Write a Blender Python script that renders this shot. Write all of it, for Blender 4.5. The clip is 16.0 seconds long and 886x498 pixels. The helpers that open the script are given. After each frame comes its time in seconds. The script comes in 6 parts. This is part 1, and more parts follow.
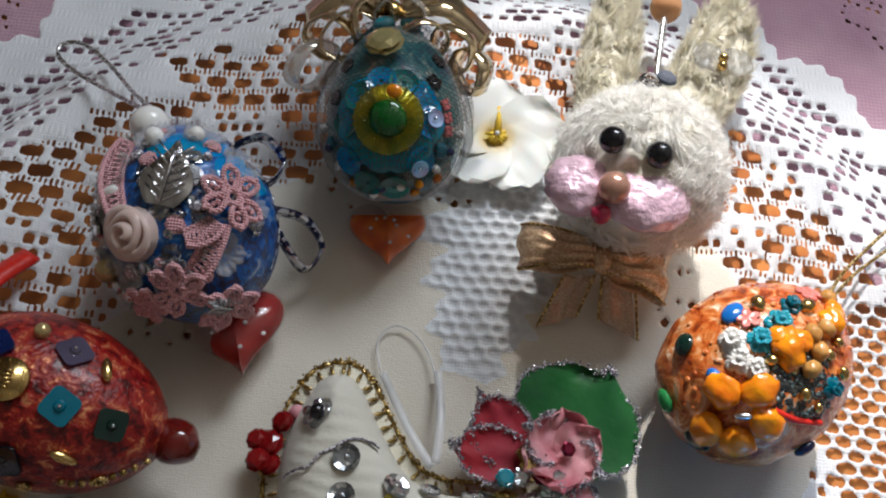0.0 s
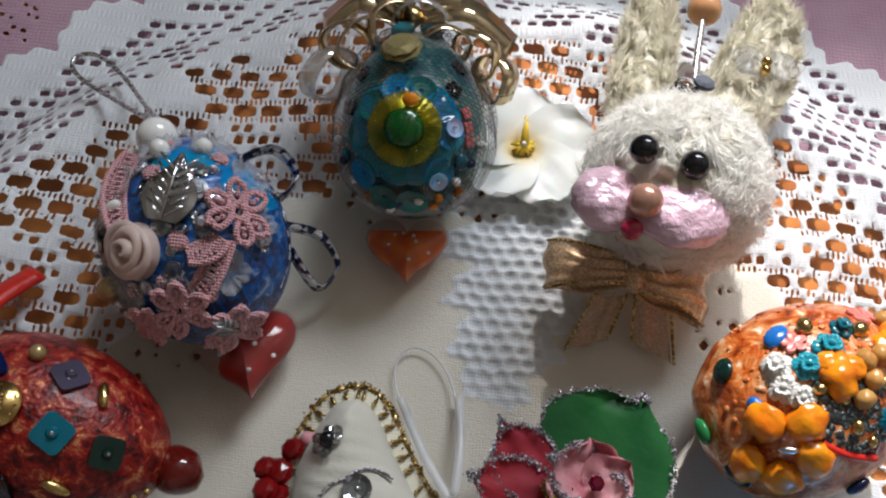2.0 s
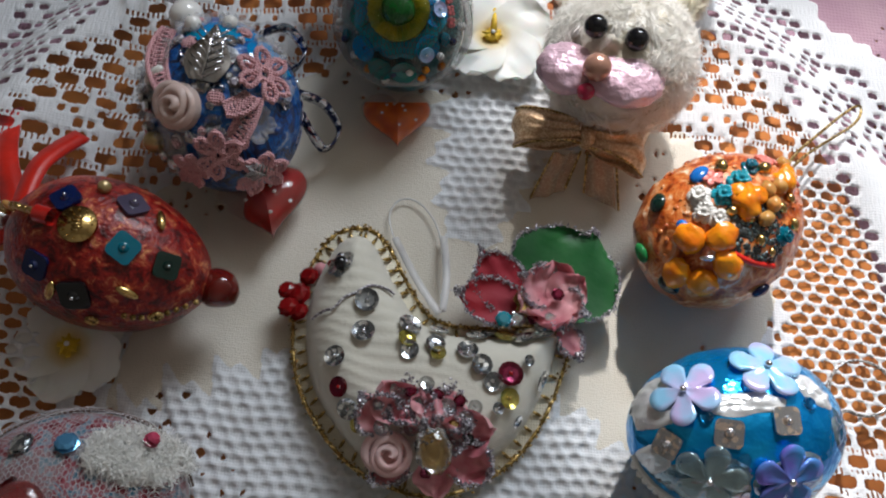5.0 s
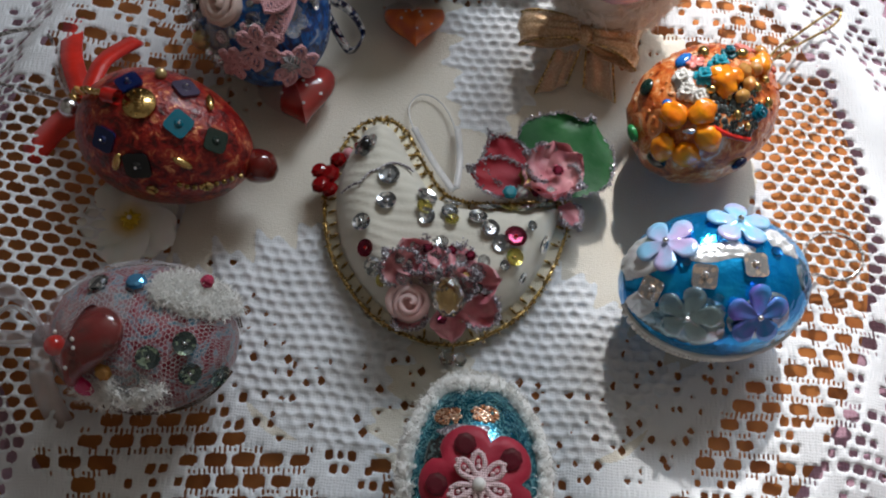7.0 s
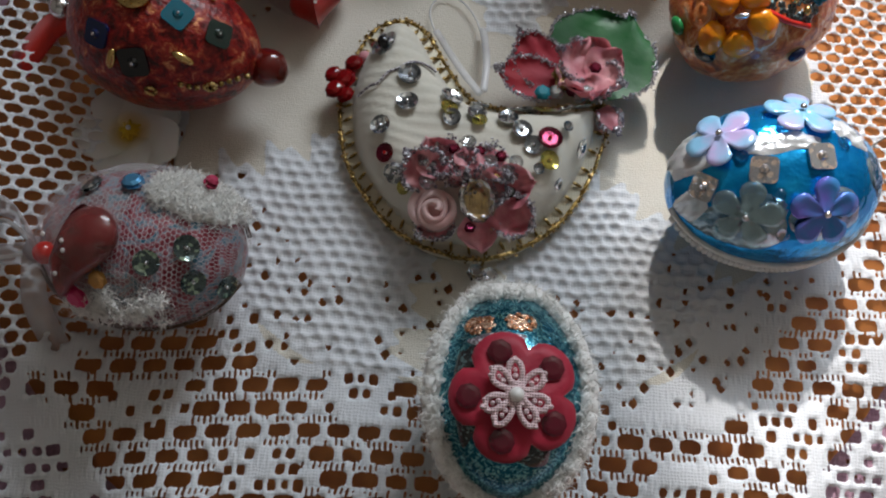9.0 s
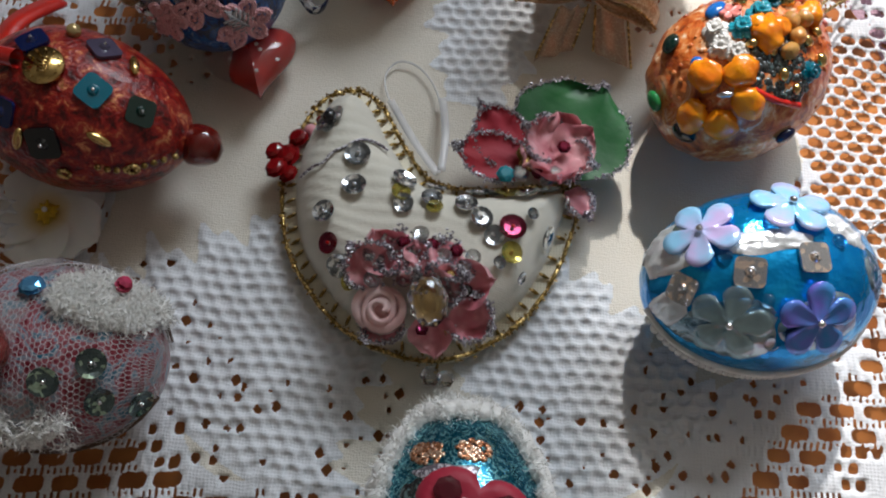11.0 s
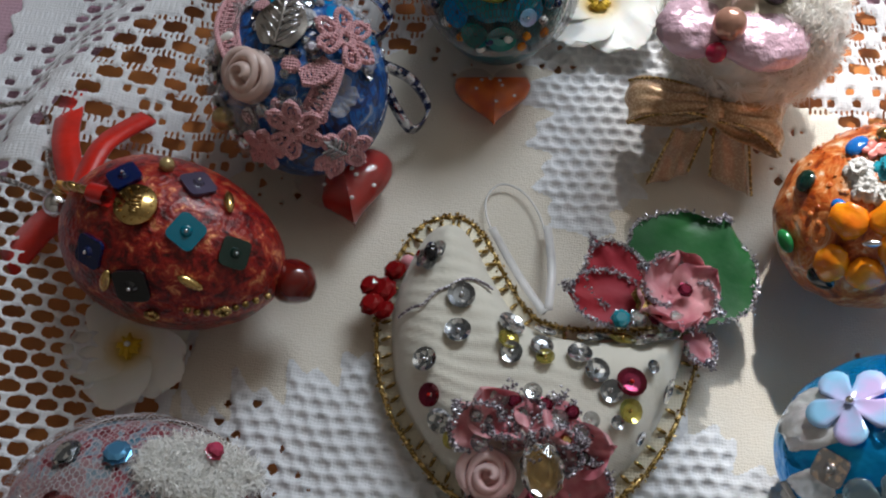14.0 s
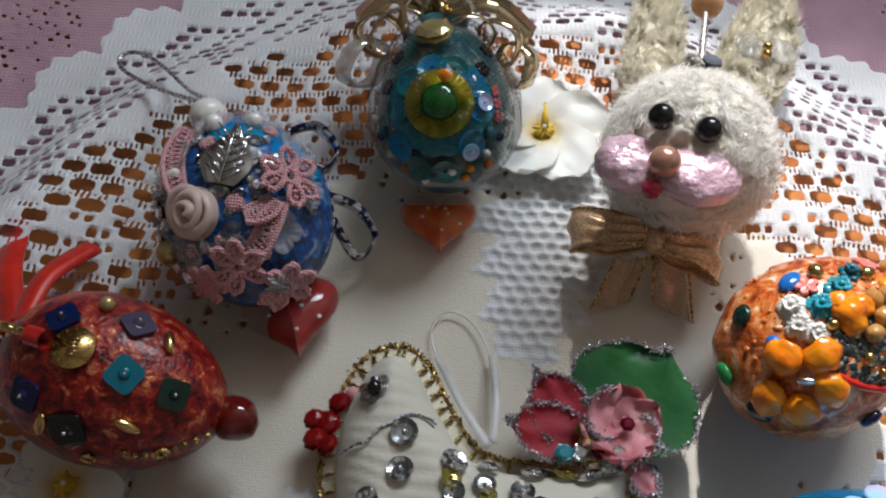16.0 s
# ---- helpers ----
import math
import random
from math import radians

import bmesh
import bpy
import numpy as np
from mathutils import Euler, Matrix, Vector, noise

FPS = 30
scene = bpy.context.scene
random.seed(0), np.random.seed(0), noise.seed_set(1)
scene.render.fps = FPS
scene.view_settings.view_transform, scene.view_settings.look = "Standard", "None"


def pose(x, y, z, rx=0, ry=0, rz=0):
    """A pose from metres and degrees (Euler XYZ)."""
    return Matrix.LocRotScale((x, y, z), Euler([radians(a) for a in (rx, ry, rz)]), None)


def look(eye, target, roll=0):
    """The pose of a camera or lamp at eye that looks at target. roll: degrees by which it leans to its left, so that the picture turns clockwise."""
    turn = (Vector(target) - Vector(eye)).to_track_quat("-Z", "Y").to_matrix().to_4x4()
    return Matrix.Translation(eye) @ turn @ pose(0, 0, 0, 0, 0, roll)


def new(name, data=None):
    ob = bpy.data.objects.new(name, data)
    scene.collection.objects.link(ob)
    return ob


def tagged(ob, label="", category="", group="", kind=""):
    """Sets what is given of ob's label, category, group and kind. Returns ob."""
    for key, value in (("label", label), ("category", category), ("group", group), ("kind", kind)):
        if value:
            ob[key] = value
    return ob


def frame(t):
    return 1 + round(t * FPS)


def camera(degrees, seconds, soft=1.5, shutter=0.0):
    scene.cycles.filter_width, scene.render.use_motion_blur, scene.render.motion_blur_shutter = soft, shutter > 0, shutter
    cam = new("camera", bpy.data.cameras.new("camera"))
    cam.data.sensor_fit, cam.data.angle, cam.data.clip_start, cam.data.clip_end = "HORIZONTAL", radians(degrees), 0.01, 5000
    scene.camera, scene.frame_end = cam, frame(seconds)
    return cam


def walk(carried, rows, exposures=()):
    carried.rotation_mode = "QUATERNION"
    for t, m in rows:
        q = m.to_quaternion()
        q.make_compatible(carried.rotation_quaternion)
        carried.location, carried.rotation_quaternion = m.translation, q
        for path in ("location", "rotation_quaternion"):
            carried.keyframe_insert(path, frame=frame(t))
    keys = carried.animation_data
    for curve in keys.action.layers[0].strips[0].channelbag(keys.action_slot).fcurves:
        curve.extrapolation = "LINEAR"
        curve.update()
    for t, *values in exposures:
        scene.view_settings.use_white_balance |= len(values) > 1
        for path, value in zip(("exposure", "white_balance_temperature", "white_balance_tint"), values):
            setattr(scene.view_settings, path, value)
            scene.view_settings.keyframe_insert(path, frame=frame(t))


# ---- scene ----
cam = camera(52.9, 16.0, soft=2.1)
PATH = [
    (0, (-0.0070, -0.0500, 0.2370), (0.0570, 0.7920, -1.5750), 9.9),
    (0.5, (-0.0080, -0.0470, 0.2330), (0.0410, 0.8000, -1.5780), 8.9),
    (1, (-0.0070, -0.0450, 0.2290), (0.0220, 0.8070, -1.5810), 7.8),
    (1.5, (-0.0040, -0.0430, 0.2260), (-0.0160, 0.8180, -1.5790), 5.2),
    (2, (0.0000, -0.0430, 0.2250), (-0.0440, 0.8200, -1.5780), 3.3),
    (2.5, (-0.0020, -0.0470, 0.2250), (-0.0130, 0.8030, -1.5850), 5.2),
    (3, (-0.0050, -0.0550, 0.2300), (0.0410, 0.7790, -1.5880), 8.7),
    (3.5, (-0.0080, -0.0610, 0.2370), (0.0790, 0.7410, -1.5930), 11.3),
    (4, (-0.0110, -0.0690, 0.2430), (0.1040, 0.7120, -1.5940), 13.3),
    (4.2, (-0.0120, -0.0720, 0.2450), (0.1120, 0.7070, -1.5930), 13.9),
    (6.3, (-0.0080, -0.1130, 0.2730), (0.0350, 0.6100, -1.5920), 8.2),
    (6.5, (-0.0080, -0.1160, 0.2740), (0.0340, 0.5990, -1.5930), 8.1),
    (7, (-0.0050, -0.1280, 0.2770), (0.0370, 0.5830, -1.5920), 7.9),
    (7.5, (-0.0050, -0.1380, 0.2740), (0.0450, 0.5720, -1.5950), 8.2),
    (8, (-0.0060, -0.1420, 0.2680), (0.0390, 0.5530, -1.6070), 7.7),
    (8.2, (-0.0070, -0.1420, 0.2630), (0.0300, 0.5480, -1.6140), 7.0),
    (10.3, (0.0030, -0.1270, 0.2310), (-0.0260, 0.5500, -1.6510), 1.5),
    (10.5, (0.0040, -0.1220, 0.2300), (-0.0130, 0.5690, -1.6460), 2.6),
    (11, (0.0030, -0.1130, 0.2280), (0.0280, 0.6170, -1.6330), 6.0),
    (11.5, (-0.0020, -0.1070, 0.2270), (0.0740, 0.6430, -1.6260), 9.9),
    (12, (-0.0120, -0.1040, 0.2230), (0.0980, 0.6580, -1.6230), 12.5),
    (12.5, (-0.0210, -0.1010, 0.2190), (0.0760, 0.6540, -1.6300), 12.2),
    (13, (-0.0240, -0.0970, 0.2190), (0.0010, 0.6540, -1.6350), 7.4),
    (13.5, (-0.0200, -0.0910, 0.2200), (-0.0850, 0.6780, -1.6250), 1.1),
    (14, (-0.0140, -0.0840, 0.2210), (-0.1020, 0.7250, -1.6060), -0.4),
    (14.5, (-0.0100, -0.0770, 0.2240), (-0.0760, 0.7690, -1.5860), 1.0),
    (15, (-0.0090, -0.0730, 0.2270), (-0.0420, 0.8190, -1.5620), 3.0),
    (15.5, (-0.0090, -0.0720, 0.2280), (-0.0410, 0.8600, -1.5410), 3.1),
    (16, (-0.0090, -0.0710, 0.2290), (-0.0420, 0.8940, -1.5220), 3.2),
]
walk(cam, [(t, look(eye, target, roll)) for t, eye, target, roll in PATH],
     exposures=((0, 0.08), (3, 0.06), (4.2, 0.02), (6.5, 0.0), (10.5, 0.05), (12, 0.08), (13, 0.18), (14, 0.12), (16, -0.02)))

# ---- world, sun, window light ----
SUN_EL, SUN_AZ = 42.0, 0.0          # degrees; the sun stands beyond the far wall, +y
world = bpy.data.worlds.new("sky")
scene.world = world
world.use_nodes = True
wn = world.node_tree
sky = wn.nodes.new("ShaderNodeTexSky")
sky.sky_type, sky.sun_disc = "NISHITA", False
sky.sun_elevation, sky.sun_rotation = radians(SUN_EL), radians(SUN_AZ)
wn.links.new(sky.outputs[0], wn.nodes["Background"].inputs[0])
wn.nodes["Background"].inputs[1].default_value = 0.1

sun = new("sun", bpy.data.lights.new("sun", "SUN"))
sun.data.energy, sun.data.angle, sun.data.color = 4.2, radians(1.6), (1.0, 0.975, 0.96)
sun.matrix_world = look((0, 2 * math.cos(radians(SUN_EL)), 2 * math.sin(radians(SUN_EL))), (0, 0, 0))

win = new("window_light", bpy.data.lights.new("window_light", "AREA"))
win.data.shape, win.data.size, win.data.size_y = "RECTANGLE", 0.64, 0.50
win.data.energy, win.data.color = 18.5, (0.83, 0.91, 1.0)
win.matrix_world = look((0.40, 0.93, 1.03), (0.40, 0.0, 1.03))

# ---- materials ----


def mat(name, color, rough=0.5, metal=0.0, vary=0.15, scale=60.0, bump=0.2, bscale=400.0, color2=None,
        coat=0.0, trans=0.0, sheen=0.0, ior=1.45, alpha=1.0, sss=0.0, spot=0.5):
    """A surface with two scales of colour variation and fine relief."""
    m = bpy.data.materials.new(name)
    m.use_nodes = True
    nt = m.node_tree
    b = nt.nodes["Principled BSDF"]
    tc = nt.nodes.new("ShaderNodeTexCoord")
    n1 = nt.nodes.new("ShaderNodeTexNoise")
    n1.inputs["Scale"].default_value, n1.inputs["Detail"].default_value = scale, 5
    nt.links.new(tc.outputs["Object"], n1.inputs["Vector"])
    ramp = nt.nodes.new("ShaderNodeValToRGB")
    c2 = color2 or tuple(c * (1 - vary * 2) for c in color)
    ramp.color_ramp.elements[0].position, ramp.color_ramp.elements[1].position = spot - 0.14, spot + 0.12
    ramp.color_ramp.elements[0].color = (*c2, 1)
    ramp.color_ramp.elements[1].color = (*color, 1)
    nt.links.new(n1.outputs["Fac"], ramp.inputs[0])
    nt.links.new(ramp.outputs[0], b.inputs["Base Color"])
    n2 = nt.nodes.new("ShaderNodeTexNoise")
    n2.inputs["Scale"].default_value, n2.inputs["Detail"].default_value = bscale, 4
    nt.links.new(tc.outputs["Object"], n2.inputs["Vector"])
    bm = nt.nodes.new("ShaderNodeBump")
    bm.inputs["Strength"].default_value, bm.inputs["Distance"].default_value = bump, 0.0006
    nt.links.new(n2.outputs["Fac"], bm.inputs["Height"])
    nt.links.new(bm.outputs[0], b.inputs["Normal"])
    b.inputs["Roughness"].default_value, b.inputs["Metallic"].default_value = rough, metal
    b.inputs["Coat Weight"].default_value, b.inputs["Coat Roughness"].default_value = coat, 0.06
    b.inputs["Transmission Weight"].default_value, b.inputs["IOR"].default_value = trans, ior
    b.inputs["Sheen Weight"].default_value, b.inputs["Alpha"].default_value = sheen, alpha
    b.inputs["Subsurface Weight"].default_value = sss
    b.inputs["Subsurface Radius"].default_value = (0.003, 0.002, 0.0015)
    return m


def glitter(name, base, fleck, rough=0.25, scale=1800.0, amount=0.5, metal=0.8, coat=0.0):
    """Tiny tilted metal flecks: a cell pattern with a colour, a tilt and a gloss for each cell."""
    m = bpy.data.materials.new(name)
    m.use_nodes = True
    nt = m.node_tree
    b = nt.nodes["Principled BSDF"]
    tc = nt.nodes.new("ShaderNodeTexCoord")
    v = nt.nodes.new("ShaderNodeTexVoronoi")
    v.inputs["Scale"].default_value = scale
    nt.links.new(tc.outputs["Object"], v.inputs["Vector"])
    sep = nt.nodes.new("ShaderNodeSeparateColor")
    nt.links.new(v.outputs["Color"], sep.inputs[0])
    ramp = nt.nodes.new("ShaderNodeValToRGB")
    ramp.color_ramp.interpolation = "CONSTANT"
    ramp.color_ramp.elements[0].color = (*base, 1)
    ramp.color_ramp.elements[1].position, ramp.color_ramp.elements[1].color = 1 - amount, (*fleck, 1)
    nt.links.new(sep.outputs[0], ramp.inputs[0])
    nt.links.new(ramp.outputs[0], b.inputs["Base Color"])
    bm = nt.nodes.new("ShaderNodeBump")
    bm.inputs["Strength"].default_value, bm.inputs["Distance"].default_value = 0.8, 0.0008
    nt.links.new(sep.outputs[1], bm.inputs["Height"])
    nt.links.new(bm.outputs[0], b.inputs["Normal"])
    b.inputs["Roughness"].default_value, b.inputs["Metallic"].default_value = rough, metal
    b.inputs["Coat Weight"].default_value = coat
    return m


def clear(name, color, rough=0.04, ior=1.5):
    """Tinted clear plastic or glass."""
    return mat(name, color, rough=rough, vary=0.05, bump=0.05, bscale=120, trans=1.0, ior=ior)


def iridescent(name, color, film=420.0, alpha=1.0, metal=0.6, color2=None):
    m = mat(name, color, rough=0.10, metal=metal, vary=0.1, scale=110, bump=0.1, bscale=150, alpha=alpha, color2=color2)
    b = m.node_tree.nodes["Principled BSDF"]
    b.inputs["Thin Film Thickness"].default_value, b.inputs["Thin Film IOR"].default_value = film, 1.6
    return m


def woven(name, color, pitch, rough=0.85, strength=0.5, sheen=0.2, metal=0.0, color2=None, axes="XY", slub=0.6):
    """Cloth: crossing threads in relief, with slubs."""
    m = mat(name, color, rough=rough, metal=metal, vary=0.06, scale=35, bump=0.25, bscale=900, sheen=sheen, color2=color2)
    nt = m.node_tree
    b = nt.nodes["Principled BSDF"]
    tc = nt.nodes["Texture Coordinate"]
    last = nt.nodes["Bump"]
    for axis in axes:
        w = nt.nodes.new("ShaderNodeTexWave")
        w.bands_direction = axis
        w.inputs["Scale"].default_value = 0.31 / pitch
        w.inputs["Distortion"].default_value, w.inputs["Detail"].default_value = slub, 2
        nt.links.new(tc.outputs["Object"], w.inputs["Vector"])
        k = nt.nodes.new("ShaderNodeBump")
        k.inputs["Strength"].default_value, k.inputs["Distance"].default_value = strength, 0.0003
        nt.links.new(w.outputs["Fac"], k.inputs["Height"])
        nt.links.new(last.outputs[0], k.inputs["Normal"])
        last = k
    nt.links.new(last.outputs[0], b.inputs["Normal"])
    return m


def thin(m, share):
    """Let part of the light pass through a cloth or petal."""
    nt = m.node_tree
    b, out = nt.nodes["Principled BSDF"], nt.nodes["Material Output"]
    tr, mix = nt.nodes.new("ShaderNodeBsdfTranslucent"), nt.nodes.new("ShaderNodeMixShader")
    src = b.inputs["Base Color"].links[0].from_socket
    nt.links.new(src, tr.inputs[0])
    mix.inputs[0].default_value = share
    nt.links.new(b.outputs[0], mix.inputs[1])
    nt.links.new(tr.outputs[0], mix.inputs[2])
    nt.links.new(mix.outputs[0], out.inputs["Surface"])
    return m


def lacquer(name, stops, scale, leaf=0.6, bump=0.8):
    """Crackled layers of paint and metal leaf: colours in uneven flakes, the last ones metallic."""
    m = mat(name, (0.5, 0.5, 0.5), rough=0.3, scale=scale, bump=bump, bscale=scale * 3, coat=0.4)
    nt = m.node_tree
    b, n1, ramp = nt.nodes["Principled BSDF"], nt.nodes["Noise Texture"], nt.nodes["Color Ramp"]
    n1.inputs["Detail"].default_value, n1.inputs["Distortion"].default_value, n1.inputs["Roughness"].default_value = 9, 1.8, 0.68
    els = ramp.color_ramp.elements
    while len(els) < len(stops):
        els.new(0.5)
    for e, (p, c) in zip(els, stops):
        e.position, e.color = p, (*c, 1)
    mr = nt.nodes.new("ShaderNodeMapRange")
    mr.inputs["From Min"].default_value, mr.inputs["From Max"].default_value, mr.inputs["To Max"].default_value = stops[-2][0], stops[-1][0], leaf
    nt.links.new(n1.outputs["Fac"], mr.inputs["Value"])
    nt.links.new(mr.outputs[0], b.inputs["Metallic"])
    return m


WHITE_LACE = woven("white_lace", (0.82, 0.84, 0.865), 0.0009, strength=0.20, axes="XY", slub=5.0)
thin(WHITE_LACE, 0.2)
# cream thread, its base colour darkened further to carry the objects' soft shade
SHADED_CREAM_LACE = woven("shaded_cream_lace", (0.68, 0.635, 0.555), 0.0007, strength=0.16, axes="XY", slub=8.0, color2=(0.63, 0.58, 0.49))
PINK_LACE = woven("pink_lace", (0.45, 0.28, 0.34), 0.0014, strength=0.25, color2=(0.36, 0.20, 0.27), slub=4.0)
PLASTER = mat("wall_paint", (0.42, 0.375, 0.315), rough=0.9, scale=3, bump=0.1)
WOOD = mat("brown_wood", (0.55, 0.205, 0.055), rough=0.4, color2=(0.37, 0.115, 0.03), scale=45, bump=0.2, bscale=200)
WOOD.node_tree.nodes["Noise Texture"].inputs["Distortion"].default_value = 1.2
SUN_BLOCKER = mat("sun_blocker_cloth", (0.75, 0.74, 0.72), rough=0.95, scale=8)

# ---- helpers for parts ----


def part(name, bm, material, parent=None, label="", smooth=True):
    me = bpy.data.meshes.new(name)
    bm.to_mesh(me)
    bm.free()
    me.materials.append(material)
    if smooth:
        me.shade_smooth()
    ob = new(name, me)
    if parent is not None:
        ob.parent = parent
    return tagged(ob, label=label)


def mesh_from(name, verts, faces, material, parent=None, label="", smooth=True):
    me = bpy.data.meshes.new(name)
    me.from_pydata([tuple(v) for v in verts], [], faces)
    me.materials.append(material)
    if smooth:
        me.shade_smooth()
    ob = new(name, me)
    if parent is not None:
        ob.parent = parent
    return tagged(ob, label=label)


def thing(name, at, label, category, group="", turn=0.0):
    ob = new(name)
    ob.matrix_world = pose(*at, 0, 0, turn)
    ob.empty_display_size = 0.01
    return tagged(ob, label=label, category=category, group=group)


def frame_on(p, n, spin=0.0):
    """A pose at p whose z is the normal n."""
    q = Vector(n).to_track_quat("Z", "Y").to_matrix().to_4x4()
    return Matrix.Translation(Vector(p)) @ q @ Matrix.Rotation(radians(spin), 4, "Z")


def box(bm, size, m=None, bevel=0.0):
    r = bmesh.ops.create_cube(bm, size=1.0, matrix=(m or Matrix()) @ Matrix.Diagonal((*size, 1)))
    if bevel:
        edges = {e for v in r["verts"] for e in v.link_edges}
        bmesh.ops.bevel(bm, geom=list(edges), offset=bevel, segments=2, affect="EDGES", profile=0.5)


def ball(bm, r, m=None, seg=12, squash=1.0):
    bmesh.ops.create_uvsphere(bm, u_segments=seg, v_segments=max(6, seg * 2 // 3), radius=r,
                              matrix=(m or Matrix()) @ Matrix.Diagonal((1, 1, squash, 1)))


def tube(name, points, radius, material, parent=None, label="", closed=False, res=6, twist=0.0):
    """A cord through the points, as a mesh."""
    cu = bpy.data.curves.new(name, "CURVE")
    cu.dimensions, cu.bevel_depth, cu.bevel_resolution, cu.resolution_u = "3D", radius, 2, res
    sp = cu.splines.new("NURBS")
    sp.points.add(len(points) - 1)
    for i, p in enumerate(points):
        sp.points[i].co = (*p, 1)
    sp.use_cyclic_u, sp.order_u, sp.use_endpoint_u = closed, 3, not closed
    tmp = bpy.data.objects.new("tmp", cu)
    me = bpy.data.meshes.new_from_object(tmp)
    bpy.data.objects.remove(tmp)
    me.materials.clear()
    me.materials.append(material)
    me.shade_smooth()
    ob = new(name, me)
    if parent is not None:
        ob.parent = parent
    return tagged(ob, label=label)


def spline(pts, n, closed=True):
    """Catmull-Rom through a few control points."""
    P = [Vector(p) for p in pts]
    k, out = len(P), []
    for i in range(k if closed else k - 1):
        a, b, c, d = (P[(i + j) % k] if closed else P[min(max(i + j, 0), k - 1)] for j in (-1, 0, 1, 2))
        for s in range(n):
            t = s / n
            out.append(0.5 * (2 * b + (c - a) * t + (2 * a - 5 * b + 4 * c - d) * t * t + (3 * b - a - 3 * c + d) * t ** 3))
    if not closed:
        out.append(P[-1])
    return out


# ---- the room ----


def slab(name, lo, hi, material, label, category="wall"):
    bm = bmesh.new()
    lo, hi = Vector(lo), Vector(hi)
    box(bm, hi - lo, Matrix.Translation((lo + hi) / 2))
    ob = part(name, bm, material, smooth=False)
    return tagged(ob, label=label, category=category, kind="structure")


# unseen shell that closes the place, kept small so it bounces fill light
slab("floor", (-1.1, -1.1, -0.80), (1.1, 1.10, -0.75), PLASTER, "unseen plain floor that closes the room", "floor")
slab("ceiling", (-1.1, -1.1, 1.45), (1.1, 1.10, 1.50), PLASTER, "unseen low ceiling added to bounce light", "ceiling")
slab("wall_west", (-1.15, -1.1, -0.75), (-1.1, 1.10, 1.45), PLASTER, "unseen side wall added to bounce light")
slab("wall_east", (1.1, -1.1, -0.75), (1.15, 1.10, 1.45), PLASTER, "unseen side wall added to bounce light")
slab("wall_south", (-1.1, -1.15, -0.75), (1.1, -1.1, 1.45), PLASTER, "unseen back wall added to bounce light")
# unseen sill, set high to keep the sun off the far cloth
slab("sun_trim_sill", (-1.1, 1.02, -0.75), (1.1, 1.10, 0.77), PLASTER, "unseen wall below the window, raised to trim the sun")
slab("wall_north_head", (-1.1, 1.02, 1.30), (1.1, 1.10, 1.45), PLASTER, "unseen plain wall above the window")
slab("wall_north_left", (-1.1, 1.02, 0.77), (-0.45, 1.10, 1.30), PLASTER, "unseen plain wall beside the window")
slab("wall_north_right", (0.75, 1.02, 0.77), (1.1, 1.10, 1.30), PLASTER, "unseen plain wall beside the window")
# an added, unseen sun blocker over the window's left half: a curtain in folds
cv, cf = [], []
for i in range(121):
    cx = -0.505 + 0.562 * i / 120
    fold = 0.012 * math.sin(i * 0.9) + 0.004 * math.sin(i * 2.3)
    lean = i / 120                      # the free edge leans to set the sun patch's border
    cv += [(cx - 0.092 * lean, 0.97 + fold, 0.64), (cx + 0.143 * lean, 0.97 + fold * 0.8, 1.40)]
    if i:
        cf.append((2 * i - 2, 2 * i, 2 * i + 1, 2 * i - 1))
cur = mesh_from("curtain", cv, cf, SUN_BLOCKER)
cur.modifiers.new("thick", "SOLIDIFY").thickness = 0.001
tagged(cur, label="unseen white curtain added to block the sun over half the window", category="curtain", kind="structure")

# ---- table, pink cloth, round wooden board ----
bm = bmesh.new()
box(bm, (1.1, 0.86, 0.03), Matrix.Translation((0, 0.02, -0.034)), bevel=0.003)
part("tabletop", bm, WOOD, None)
tab = bpy.data.objects["tabletop"]
tagged(tab, label="brown wooden table top beneath the cloths", category="table")
for lx in (-0.48, 0.48):
    for ly in (-0.34, 0.38):
        bm = bmesh.new()
        box(bm, (0.05, 0.05, 0.701), Matrix.Translation((lx, ly, -0.3995)), bevel=0.003)
        part("leg", bm, WOOD, tab)

CX, CY, DISC = 0.006, 0.0, 0.143
bm = bmesh.new()
bmesh.ops.create_cone(bm, cap_ends=True, segments=96, radius1=DISC + 0.009, radius2=DISC + 0.009, depth=0.012,
                      matrix=Matrix.Translation((CX - 0.009, CY, -0.0095)))
bmesh.ops.bevel(bm, geom=[e for e in bm.edges if len(e.link_faces) == 2 and e.calc_face_angle() > 1], offset=0.0015, segments=2, affect="EDGES")
tagged(part("wooden_board", bm, WOOD), label="round varnished brown wooden board under the lace cloth", category="board")


